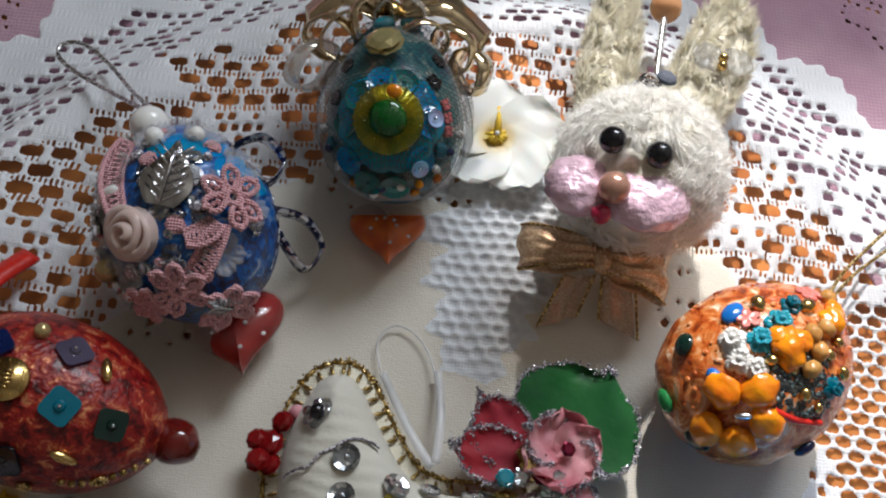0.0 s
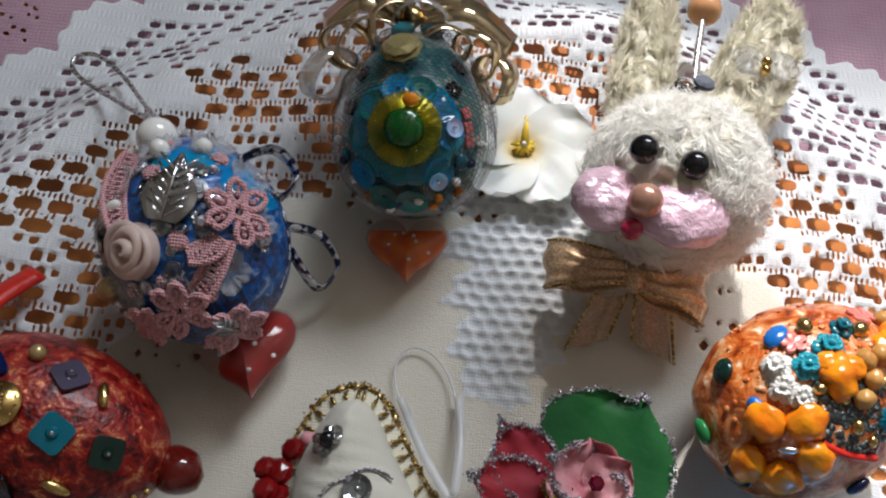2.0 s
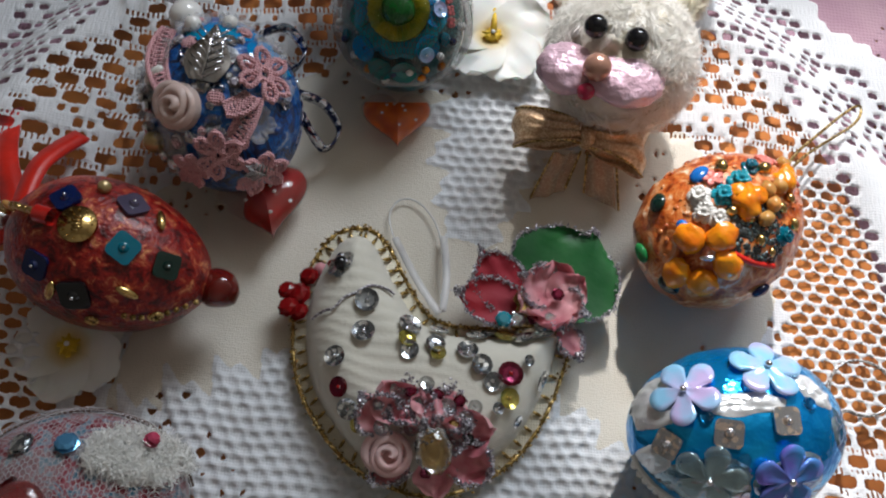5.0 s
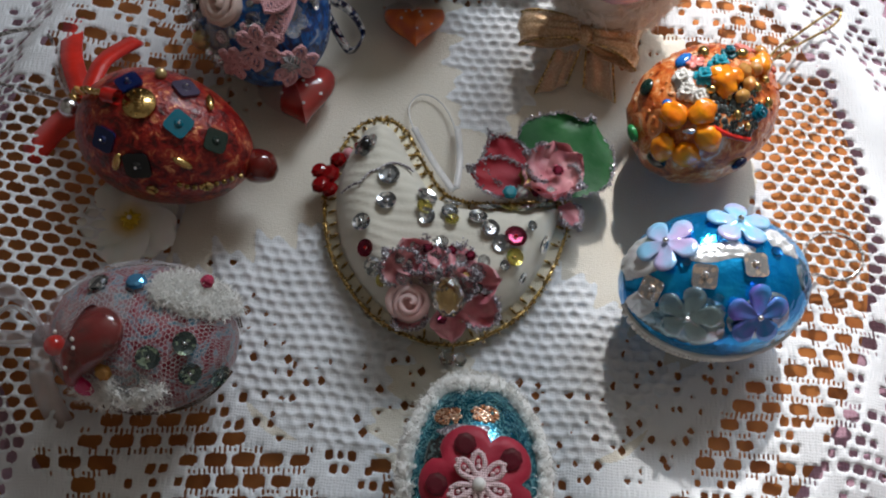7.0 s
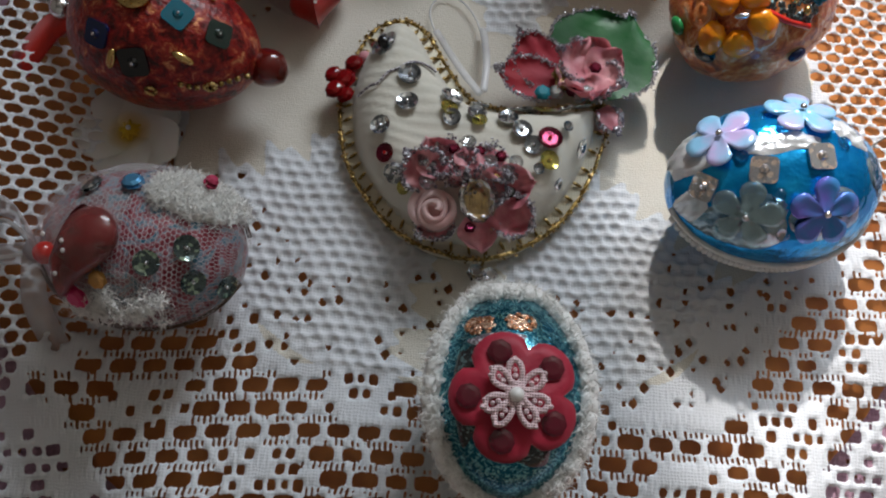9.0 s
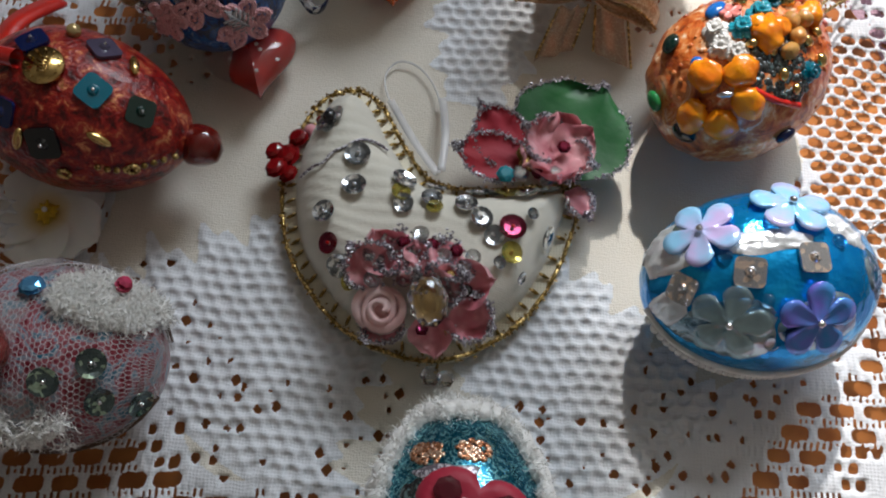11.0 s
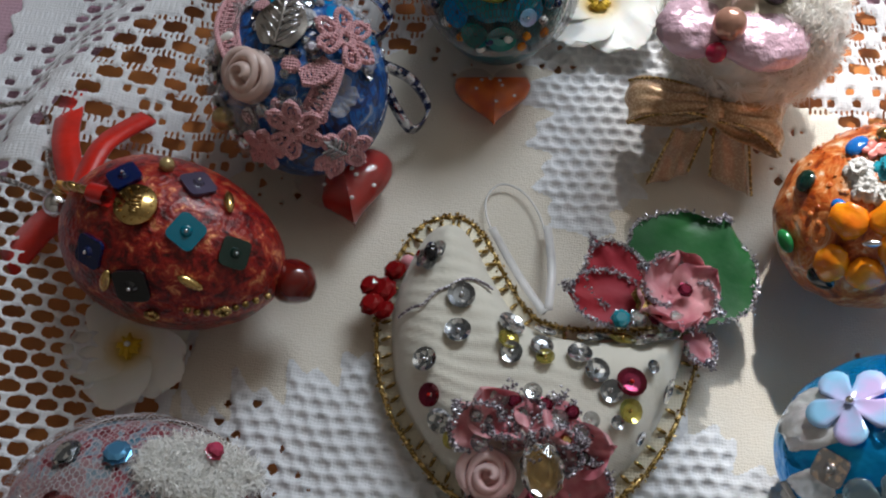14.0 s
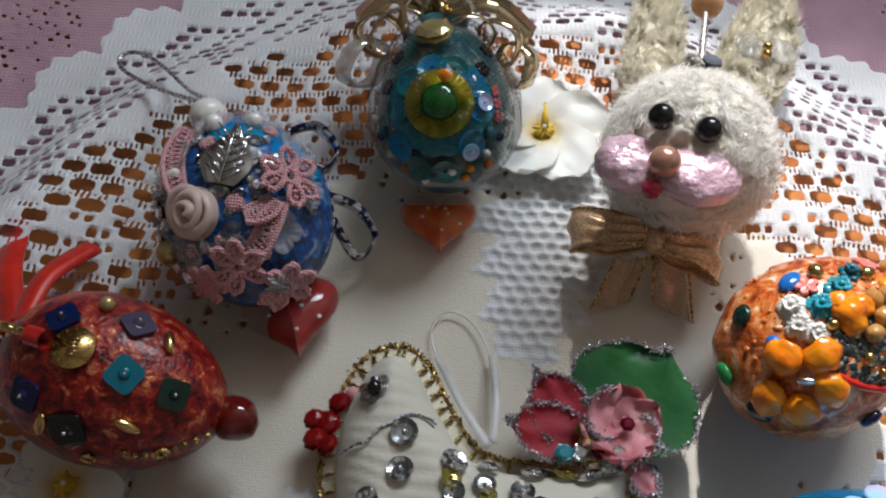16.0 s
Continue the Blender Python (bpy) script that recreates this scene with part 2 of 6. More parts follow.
def sheet(name, x0, x1, y0, y1, step, hole, height, material, drop_below=0.0):
    """A cloth on a fine grid: cells inside a hole are left out, and the rim is drawn onto the hole's outline."""
    nx, ny = int((x1 - x0) / step) + 1, int((y1 - y0) / step) + 1
    X, Y = np.meshgrid(np.linspace(x0, x1, nx), np.linspace(y0, y1, ny), indexing="ij")
    for _ in range(2):
        h = hole(X, Y)
        e = step * 0.2
        gx, gy = (hole(X + e, Y) - hole(X - e, Y)) / (2 * e), (hole(X, Y + e) - hole(X, Y - e)) / (2 * e)
        g2 = np.maximum(gx * gx + gy * gy, 0.05)
        near = (np.abs(h) < step * 0.62)
        mx, my = np.clip(-h * gx / g2, -step * 0.45, step * 0.45), np.clip(-h * gy / g2, -step * 0.45, step * 0.45)
        X, Y = np.where(near, X + mx * 0.7, X), np.where(near, Y + my * 0.7, Y)
    h = hole(X, Y)
    Z = height(X, Y, h)
    idx = np.arange(nx * ny).reshape(nx, ny)
    mid = (h[:-1, :-1] + h[1:, :-1] + h[1:, 1:] + h[:-1, 1:]) / 4
    keep = mid > 0
    F = np.stack([idx[:-1, :-1], idx[1:, :-1], idx[1:, 1:], idx[:-1, 1:]], -1)[keep]
    used = np.unique(F)
    remap = np.zeros(nx * ny, int)
    remap[used] = np.arange(len(used))
    V = np.stack([X.ravel(), Y.ravel(), Z.ravel()], -1)[used]
    F = remap[F]
    me = bpy.data.meshes.new(name)
    me.vertices.add(len(V))
    me.vertices.foreach_set("co", V.ravel().astype(np.float32))
    me.loops.add(F.size)
    me.loops.foreach_set("vertex_index", F.ravel().astype(np.int32))
    me.polygons.add(len(F))
    me.polygons.foreach_set("loop_start", np.arange(0, F.size, 4, dtype=np.int32))
    me.update(calc_edges=True)
    me.materials.append(material)
    me.shade_smooth()
    return new(name, me)


def rnd(i, j, k=0):
    """A steady random number for a cell."""
    a = np.sin(i * 127.1 + j * 311.7 + k * 74.7) * 43758.5453
    return a - np.floor(a)


def lattice(X, Y, px, py, a, b, power=3.0, skip=0.0, jitter=0.0, seed=0, grow=0.0, where=None):
    """Signed distance to a field of staggered holes with half sizes a, b; where(x, y) says which cells are open."""
    j = np.round(Y / py)
    off = np.where(np.mod(j, 2) > 0.5, 0.5, 0.0)
    i = np.round(X / px - off)
    mx = (i + off + jitter * (rnd(i, j, seed + 1) - 0.5)) * px
    my = (j + jitter * (rnd(i, j, seed + 2) - 0.5)) * py
    s = 1 + grow * (rnd(i, j, seed + 3) - 0.6)
    d = ((np.abs(X - mx) / (a * s)) ** power + (np.abs(Y - my) / (b * s)) ** power) ** (1 / power) - 1
    d = d * min(a, b)
    d = np.where(rnd(i, j, seed + 4) < skip, 0.004, d)
    return d if where is None else np.where(where(mx, my), d, 0.004)


def smooth(x, a, b):
    t = np.clip((x - a) / (b - a), 0, 1)
    return t * t * (3 - 2 * t)


def polar(X, Y):
    return np.hypot(X - CX, Y - CY), np.degrees(np.arctan2(Y - CY, X - CX)) % 360


def lace_hole(X, Y):
    r, th = polar(X, Y)
    fray = 0.00022 * np.sin(X * 2300 + 3 * np.sin(Y * 900)) * np.sin(Y * 2100 + 2 * np.sin(X * 700))
    wx = X + 0.0010 * np.sin(Y * 45 + 1) + 0.0003 * np.sin(Y * 310 + X * 120)
    wy = Y + 0.0016 * np.sin(X * 38) + 0.05 * np.abs(X) + fray

    def zones(x, y):
        rr, t = polar(x, y)
        g = np.radians(t)
        inner = 0.102 + 0.004 * np.sin(g * 11) + 0.004 * np.sin(g * 5 + 1) + 0.013 * smooth(t, 296, 312) * (1 - smooth(t, 340, 352))
        net = ((t > 168) & (t < 216) & (rr > 0.112)) | (((t < 27) | (t > 350)) & (rr > 0.106))
        band = np.sin((x * 0.55 + y) / 0.034 * 2 * np.pi) + 0.8 * np.sin((x * 0.8 - y) / 0.045 * 2 * np.pi)
        return rr, t, inner, net, band

    def is_hex(x, y):
        rr, t, inner, net, band = zones(x, y)
        return net & (rr < np.where((t > 100) & (t < 300), 0.162, DISC + 0.002))

    def is_block(x, y):
        rr, t, inner, net, band = zones(x, y)
        return (rr > inner) & (rr < np.where((t > 100) & (t < 300), 0.152, DISC + 0.001)) & ~net & (band > -0.6)

    def is_small(x, y):
        rr, t, inner, net, band = zones(x, y)
        return (rr > inner - 0.008) & (rr < DISC + 0.001) & ~net & (band < -0.75)

    def is_dart(x, y):
        rr, t, inner, net, band = zones(x, y)
        low = (t > 225) & (t < 335) & (rr > inner - 0.034) & (rr <= inner - 0.002)
        return low | ((rr > inner - 0.026) & (rr <= inner - 0.003) & (np.cos(np.radians(t * 6 - 60)) < 0.4))

    def is_outer(x, y):
        rr, t, inner, net, band = zones(x, y)
        return (rr > np.where((t > 100) & (t < 300), 0.157, DISC + 0.004)) & (rr < 0.190) & ~(net & (rr < 0.166)) & (np.sin(rr / 0.012 * 2 * np.pi + 6 * np.sin(np.radians(t) * 9)) > -0.75)

    d = lattice(wx, wy, 0.0060, 0.0037, 0.00245, 0.00162, 2.4, grow=0.18, where=is_hex)
    d = np.minimum(d, lattice(wx, wy, 0.0083, 0.0063, 0.0032, 0.0019, 3.6, grow=0.25, seed=5, where=is_block))
    rung = lattice(wx + 0.0002 * np.sin(wy * 900), wy + 0.00315, 0.00150, 0.0063, 0.00036, 0.00105, 3.5, skip=0.15, grow=0.4, seed=70, where=lambda x, y: is_block(x, y - 0.00315))
    d = np.minimum(d, rung)
    d = np.minimum(d, lattice(wx, wy, 0.0036, 0.0042, 0.0012, 0.0014, 3.5, skip=0.35, grow=0.4, seed=9, where=is_small))
    d = np.minimum(d, lattice(X, Y + fray, 0.0054, 0.0050, 0.0011, 0.0013, 1.15, skip=0.36, jitter=0.8, seed=20, grow=0.9, where=is_dart))
    d = np.minimum(d, lattice(wx, wy, 0.0052, 0.0044, 0.0019, 0.0013, 3.5, skip=0.12, grow=0.5, seed=40, where=is_outer))
    g = np.radians(th)
    rim = 0.193 + 0.0080 * np.abs(np.sin(g * 17 + 0.6 * np.sin(g * 5))) + 0.0012 * np.sin(g * 150) + 0.003 * np.sin(g * 3 + 2)
    return np.minimum(d, rim - r)


def cloth_base(X, Y):
    r, th = polar(X, Y)
    z = 0.016 * np.tanh(np.maximum(0, -0.098 - X) * 24) * smooth(-X, 0.095, 0.11)
    z = z + (0.0012 * np.sin(X * 70 + Y * 30) + 0.0006 * np.sin(X * 150 - Y * 110 + 1)) * smooth(r, 0.06, 0.12)
    z = z + 0.0014 * np.sin(np.radians(th) * 13 + 60 * r) * smooth(r, 0.12, 0.15) * (1 - smooth(r, 0.165, 0.178)) + 0.0016 * smooth(r, 0.1, 0.13)
    return z - 0.0142 * smooth(r, DISC + 0.003, 0.180) - z * smooth(r, 0.15, 0.178) * 0.8


def mesh_zone(r, th):
    """1 in the honeycomb leaves of the cloth's middle, 0 in its solid ground."""
    wob = 3.0 * np.sin(r * 420 + np.radians(th) * 3) + 2.0 * np.sin(r * 900 + 1)
    best = np.zeros_like(r)
    for mid, half in ((79, 15), (229, 23), (301, 19)):
        best = np.maximum(best, smooth(half + wob - np.abs(th - mid), -6.0, 3.0))
    return best * smooth(r, 0.020, 0.032) * (1 - smooth(r, 0.092, 0.102))


def lace_height(X, Y, h):
    r, th = polar(X, Y)
    z = cloth_base(X, Y)
    z = z - 0.0007 * np.exp(-np.maximum(h, 0) / 0.00035)          # threads round off at the holes
    puff = mesh_zone(r, th)
    cell = lattice(X + 0.0004 * np.sin(Y * 260), Y + 0.0004 * np.sin(X * 230), 0.0046, 0.0036, 0.0016, 0.0013, 2.2, jitter=0.12, seed=33, grow=0.35)
    dimple = smooth(-cell, -0.0004, 0.0006)
    z = z + puff * (0.0008 - 0.0009 * dimple + 0.0003 * smooth(cell, 0.0002, 0.0009))          # an open net over the ground cloth
    ladder = smooth(r, 0.1, 0.11) * (1 - puff)
    z = z + ladder * 0.00022 * np.sin(X / 0.0016 * 2 * np.pi + np.sin(Y * 300)) * smooth(np.sin(Y / 0.0062 * 2 * np.pi), -0.3, 0.6)
    weft = np.sin(X / 0.0013 * 2 * np.pi + 1.5 * np.sin(Y * 420)) * np.sin(Y / 0.0017 * 2 * np.pi + 1.5 * np.sin(X * 380))
    return z + 0.00010 * weft * smooth(r, 0.08, 0.11)


lace = sheet("lace_tablecloth", -0.205, 0.217, -0.206, 0.212, 0.00050, lace_hole, lace_height, WHITE_LACE)
lace.data.materials.append(SHADED_CREAM_LACE)
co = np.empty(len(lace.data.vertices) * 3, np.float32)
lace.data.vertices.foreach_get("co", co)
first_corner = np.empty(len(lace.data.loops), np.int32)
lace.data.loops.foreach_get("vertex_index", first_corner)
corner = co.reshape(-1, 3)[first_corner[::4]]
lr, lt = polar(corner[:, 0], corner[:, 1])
# solid ground around the net: cream weave with soft shade in its colour
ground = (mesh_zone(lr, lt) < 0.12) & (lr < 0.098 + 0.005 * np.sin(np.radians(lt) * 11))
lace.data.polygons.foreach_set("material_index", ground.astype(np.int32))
tagged(lace, label="round white machine lace cloth with net and block openwork", category="tablecloth")


def pink_hole(X, Y):
    d = lattice(X + 0.002 * np.sin(Y * 40), Y + 0.3 * X, 0.0036, 0.0034, 0.0010, 0.0008, 2.0, skip=0.3, grow=0.6, seed=60)
    return np.where(np.sin(X / 0.02 + 2 * np.sin(Y / 0.03)) > 0.1, d, 0.003)


def pink_height(X, Y, h):
    return -0.0172 + 0.0012 * np.sin(X * 31 + 1) * np.sin(Y * 27) - 0.0003 * np.exp(-np.maximum(h, 0) / 0.0003)


pink = sheet("pink_tablecloth", -0.34, 0.36, -0.27, 0.31, 0.0011, pink_hole, pink_height, PINK_LACE)
tagged(pink, label="dusty pink lace tablecloth spread over the table", category="tablecloth")

# ---- eggs ----
LIFT = 0.0006


class Egg:
    """An egg lying on its side: centre, half length a along its axis, half width b, half height c, axis angle, taper k."""

    def __init__(self, name, x, y, a, b, c, turn, k, material, label, group="decorated eggs", rough=0.0, base=LIFT, shell_label=""):
        self.x, self.y, self.a, self.b, self.c, self.turn, self.k = x, y, a, b, c, radians(turn), k
        self.z = c + base
        self.top = thing(name, (x, y, base), label, "egg ornament", group)
        n, ring, verts, faces = 40, 48, [], []
        for i in range(n + 1):
            s = -math.cos(math.pi * i / n)
            rho = math.sqrt(max(0, 1 - s * s)) * (1 - k * s)
            for j in range(ring):
                g = 2 * math.pi * j / ring
                p = Vector((a * s, b * rho * math.cos(g), c * rho * math.sin(g)))
                if rough:
                    p *= 1 + rough * (noise.noise(p * 160) + 0.5 * noise.noise(p * 420))
                p.rotate(Euler((0, 0, self.turn)))
                verts.append(p + Vector((0, 0, c)))
        for i in range(n):
            for j in range(ring):
                faces.append((i * ring + j, i * ring + (j + 1) % ring, (i + 1) * ring + (j + 1) % ring, (i + 1) * ring + j))
        self.shell = mesh_from("shell", verts, faces, material, self.top, shell_label)

    def on(self, x, y, up=0.0):
        """The place (in the thing's own space) and normal of the upper shell above the plan point x, y."""
        q = Vector((x - self.x, y - self.y, 0))
        q.rotate(Euler((0, 0, -self.turn)))

        def f(u, v, w):
            s = max(-0.999, min(0.999, u / self.a))
            rho = math.sqrt(1 - s * s) * (1 - self.k * s)
            return (v / self.b) ** 2 + (w / self.c) ** 2 - rho * rho
        s = q.x / self.a
        if abs(s) > 0.97:
            q.x = self.a * 0.97 * (1 if s > 0 else -1)
            s = q.x / self.a
        rho = math.sqrt(1 - s * s) * (1 - self.k * s)
        v = q.y / (self.b * rho)
        if abs(v) > 0.97:
            q.y = 0.97 * self.b * rho * (1 if v > 0 else -1)
        w = self.c * math.sqrt(max(0, rho * rho - (q.y / self.b) ** 2))
        e = 1e-5
        n = Vector(((f(q.x + e, q.y, w) - f(q.x - e, q.y, w)), (f(q.x, q.y + e, w) - f(q.x, q.y - e, w)), (f(q.x, q.y, w + e) - f(q.x, q.y, w - e)))).normalized()
        p = Vector((q.x, q.y, w)) + n * up
        p.rotate(Euler((0, 0, self.turn)))
        n.rotate(Euler((0, 0, self.turn)))
        return p + Vector((0, 0, self.c)), n

    def at(self, x, y, up=0.0, spin=0.0):
        p, n = self.on(x, y, up)
        return frame_on(p, n, spin)


RED_SHELL = lacquer("red_gold_lacquer", ((0.40, (0.05, 0.001, 0.001)), (0.49, (0.22, 0.005, 0.005)), (0.57, (0.34, 0.025, 0.012)), (0.67, (0.80, 0.36, 0.16))), 270, leaf=0.85, bump=1.0)
RED_SHELL.node_tree.nodes["Noise Texture"].inputs["Distortion"].default_value = 0.5
RED_SHELL.node_tree.nodes["Principled BSDF"].inputs["Coat Weight"].default_value = 0.15
ORANGE_SHELL = lacquer("orange_paint_crust", ((0.36, (0.15, 0.018, 0.004)), (0.46, (0.48, 0.085, 0.010)), (0.55, (0.62, 0.22, 0.06)), (0.66, (0.80, 0.66, 0.50))), 120, leaf=0.05, bump=1.0)
BLUE_FOIL = mat("blue_foil", (0.0, 0.22, 0.60), rough=0.14, metal=0.70, color2=(0.01, 0.36, 0.72), scale=60, bump=1.0, bscale=70)
BLUE_FOIL.node_tree.nodes["Bump"].inputs["Distance"].default_value = 0.0022
PINK_SHELL = lacquer("pink_teal_paint", ((0.38, (0.02, 0.14, 0.22)), (0.45, (0.26, 0.32, 0.38)), (0.50, (0.36, 0.09, 0.11)), (0.58, (0.20, 0.015, 0.03))), 150, leaf=0.35, bump=0.5)
TEAL_GLITTER = glitter("teal_glitter", (0.01, 0.13, 0.20), (0.25, 0.6, 0.65), scale=2400, amount=0.35)
GREEN_SHELL = lacquer("teal_patched_paint", ((0.38, (0.02, 0.03, 0.07)), (0.46, (0.0, 0.10, 0.12)), (0.54, (0.05, 0.16, 0.16)), (0.64, (0.42, 0.36, 0.30))), 70, leaf=0.0, bump=0.3)
FLORAL_SHELL = lacquer("blue_silver_satin", ((0.42, (0.015, 0.025, 0.07)), (0.49, (0.002, 0.07, 0.30)), (0.56, (0.0, 0.13, 0.42)), (0.66, (0.35, 0.40, 0.50))), 190, leaf=0.5, bump=0.8)
FELT = woven("cream_ribbed_cloth", (0.70, 0.665, 0.57), 0.0005, strength=0.12)

red = Egg("red_egg", -0.0890, -0.0015, 0.0282, 0.0205, 0.0215, -13, 0.10, RED_SHELL, "red and gold varnished egg with square sequins lying on lace", rough=0.012)
orange = Egg("orange_egg", 0.0835, 0.0250, 0.0265, 0.0220, 0.0210, 40, 0.06, ORANGE_SHELL, "orange varnished egg crusted with beads and flowers", rough=0.038)
blue = Egg("blue_foil_egg", 0.084, -0.035, 0.029, 0.0225, 0.0215, 7, -0.05, BLUE_FOIL, "bright blue foil egg with iridescent flower sequins", rough=0.012)
net = Egg("net_covered_egg", -0.0835, -0.066, 0.0268, 0.021, 0.0215, -3, -0.06, PINK_SHELL, "glittered egg under fine net with white fluff")
fluffy = Egg("fluff_trimmed_egg", 0.0135, -0.098, 0.026, 0.0205, 0.021, 92, 0.08, TEAL_GLITTER, "teal glittered egg with white fluff and red flower")
green = Egg("teal_net_egg", -0.0165, 0.0915, 0.0270, 0.0193, 0.021, 96, 0.14, GREEN_SHELL, "teal egg under dark net with a green jewel")
floral = Egg("blue_floral_egg", -0.0660, 0.0495, 0.0272, 0.0222, 0.0225, 115, 0.05, FLORAL_SHELL, "blue satin egg trimmed with pink lace flowers")

# ---- the bird ----
BIRD = [(-0.0225, 0.0213), (-0.0322, 0.0160), (-0.0388, -0.0032), (-0.0374, -0.022), (-0.0310, -0.0364), (-0.0165, -0.0510), (0.005, -0.0565),
        (0.0245, -0.0473), (0.0366, -0.030), (0.0428, -0.007), (0.0365, -0.0043), (0.017, -0.0070), (0.002, -0.0058), (-0.0065, 0.0042), (-0.0145, 0.0172)]

# ---- materials of the trimmings ----
GOLD = mat("gold_metal", (0.66, 0.45, 0.17), rough=0.22, metal=1.0, vary=0.1, bump=0.1)
SILVER = mat("silver_metal", (0.80, 0.80, 0.82), rough=0.18, metal=1.0, vary=0.1, bump=0.15)
GOLD_CORD = glitter("gold_cord", (0.24, 0.15, 0.04), (0.80, 0.58, 0.24), scale=1800, amount=0.33, rough=0.35)
SILVER_CORD = glitter("silver_cord", (0.30, 0.28, 0.27), (0.85, 0.85, 0.85), scale=1600, amount=0.4, rough=0.3)
SILVER_GLITTER = glitter("silver_glitter", (0.22, 0.19, 0.22), (0.85, 0.83, 0.88), scale=2300, amount=0.36, rough=0.4, metal=0.5)
COPPER_GLITTER = glitter("copper_glitter", (0.45, 0.20, 0.10), (0.9, 0.62, 0.45), scale=1700, amount=0.45)
DARK_GLITTER = glitter("dark_glitter", (0.035, 0.04, 0.04), (0.15, 0.22, 0.22), scale=1500, amount=0.2, metal=0.3, coat=0.6)
BLACK = mat("black_bead", (0.006, 0.006, 0.008), rough=0.08, vary=0.1, bump=0.02, coat=0.5)
DKBLUE = mat("dark_blue_plastic", (0.004, 0.014, 0.08), rough=0.12, bump=0.1, coat=0.5)
BRBLUE = mat("bright_blue_plastic", (0.01, 0.16, 0.55), rough=0.15, bump=0.1, coat=0.5)
TEAL = mat("teal_plastic", (0.0, 0.13, 0.19), rough=0.12, bump=0.1, coat=0.5)
TURQ = mat("turquoise_bead", (0.02, 0.34, 0.44), rough=0.15, bump=0.1, coat=0.5)
DKGREEN = mat("dark_green_plastic", (0.004, 0.022, 0.016), rough=0.12, bump=0.1, coat=0.5)
GREEN_BEAD = mat("green_bead", (0.02, 0.22, 0.06), rough=0.12, bump=0.1, coat=0.5)
RED_BEAD = mat("red_bead", (0.62, 0.02, 0.015), rough=0.15, bump=0.1, coat=0.5)
ORANGE = mat("orange_plastic", (0.96, 0.34, 0.008), rough=0.16, color2=(0.85, 0.20, 0.008), scale=160, bump=0.5, coat=0.5, sss=0.2, trans=0.15)
AMBER = mat("amber_bead", (0.80, 0.42, 0.12), rough=0.1, bump=0.1, trans=0.4)
PEARL = mat("pearl", (0.85, 0.83, 0.79), rough=0.18, bump=0.03, coat=0.5, vary=0.03)
GOLD_PEARL = mat("gold_pearl", (0.60, 0.44, 0.20), rough=0.2, metal=0.5, bump=0.03, coat=0.4)
COPPER_PEARL = mat("copper_pearl", (0.72, 0.38, 0.28), rough=0.2, metal=0.45, bump=0.03, coat=0.5)
CRYSTAL = clear("clear_crystal", (0.97, 0.97, 0.99))
RED_CLEAR = mat("clear_red_plastic", (0.58, 0.012, 0.008), rough=0.08, bump=0.5, bscale=120, trans=0.2, coat=0.4, color2=(0.34, 0.008, 0.005), scale=160)
thin(RED_CLEAR, 0.25)
YELLOW_CLEAR = clear("clear_yellow_plastic", (0.92, 0.80, 0.16))
GREEN_CLEAR = mat("green_jewel", (0.005, 0.15, 0.02), rough=0.06, bump=0.08, bscale=150, trans=0.25, coat=0.6)
TEAL_FILM = mat("teal_film", (0.0, 0.24, 0.28), rough=0.15, color2=(0.0, 0.17, 0.36), scale=110, bump=0.3, bscale=200, coat=0.5)
HEART_CLEAR = mat("clear_heart_plastic", (0.50, 0.26, 0.24), rough=0.05, alpha=0.13, bump=0.05, coat=0.8)
HEART_ORANGE = mat("clear_orange_heart_plastic", (0.70, 0.34, 0.20), rough=0.05, alpha=0.16, bump=0.05, coat=0.8)
HEART_AMBER = mat("amber_heart_plastic", (0.95, 0.20, 0.006), rough=0.10, color2=(0.62, 0.09, 0.004), scale=230, bump=0.4, bscale=150, coat=0.6, trans=0.15)
thin(HEART_AMBER, 0.35)
RIM_CLEAR = mat("clear_pale_bead", (0.75, 0.76, 0.78), rough=0.12, alpha=0.6, coat=0.5)
DOT_WHITE = mat("white_dot_paint", (0.85, 0.83, 0.80), rough=0.5)
SEQ_CLEAR = iridescent("clear_sequin", (0.58, 0.61, 0.63), 480, metal=0.92, alpha=0.5)
PRISM = glitter("prismatic_silver", (0.50, 0.50, 0.52), (0.95, 0.78, 0.66), scale=900, amount=0.3, rough=0.2, metal=0.9)
LILAC = mat("lilac_plastic", (0.07, 0.06, 0.10), rough=0.15, coat=0.4)
SEQ_RED = iridescent("red_sequin", (0.17, 0.008, 0.022), 350, alpha=0.9)
SEQ_FACET = glitter("faceted_silver_sequin", (0.26, 0.28, 0.30), (0.88, 0.90, 0.90), scale=800, amount=0.36, rough=0.16, metal=0.9)
SEQ_DARK = glitter("dark_prismatic_sequin", (0.10, 0.13, 0.13), (0.42, 0.55, 0.42), scale=1000, amount=0.25, rough=0.18, metal=0.85)
SEQ_YELLOW = iridescent("yellow_sequin", (0.55, 0.47, 0.10), 300, alpha=0.75)
IRI_BLUE = iridescent("blue_iridescent", (0.34, 0.70, 1.0), 460, alpha=0.9, metal=0.25, color2=(0.72, 0.58, 0.95))
IRI_PURPLE = iridescent("purple_iridescent", (0.22, 0.20, 0.80), 330, alpha=0.9, metal=0.45, color2=(0.04, 0.34, 0.75))
IRI_CLEAR = iridescent("clear_iridescent", (0.50, 0.68, 0.72), 520, alpha=0.5, metal=0.8)
RED_RIBBON = mat("red_ribbon", (0.80, 0.025, 0.010), rough=0.35, color2=(0.60, 0.02, 0.01), scale=120, bump=0.3, sheen=0.2)
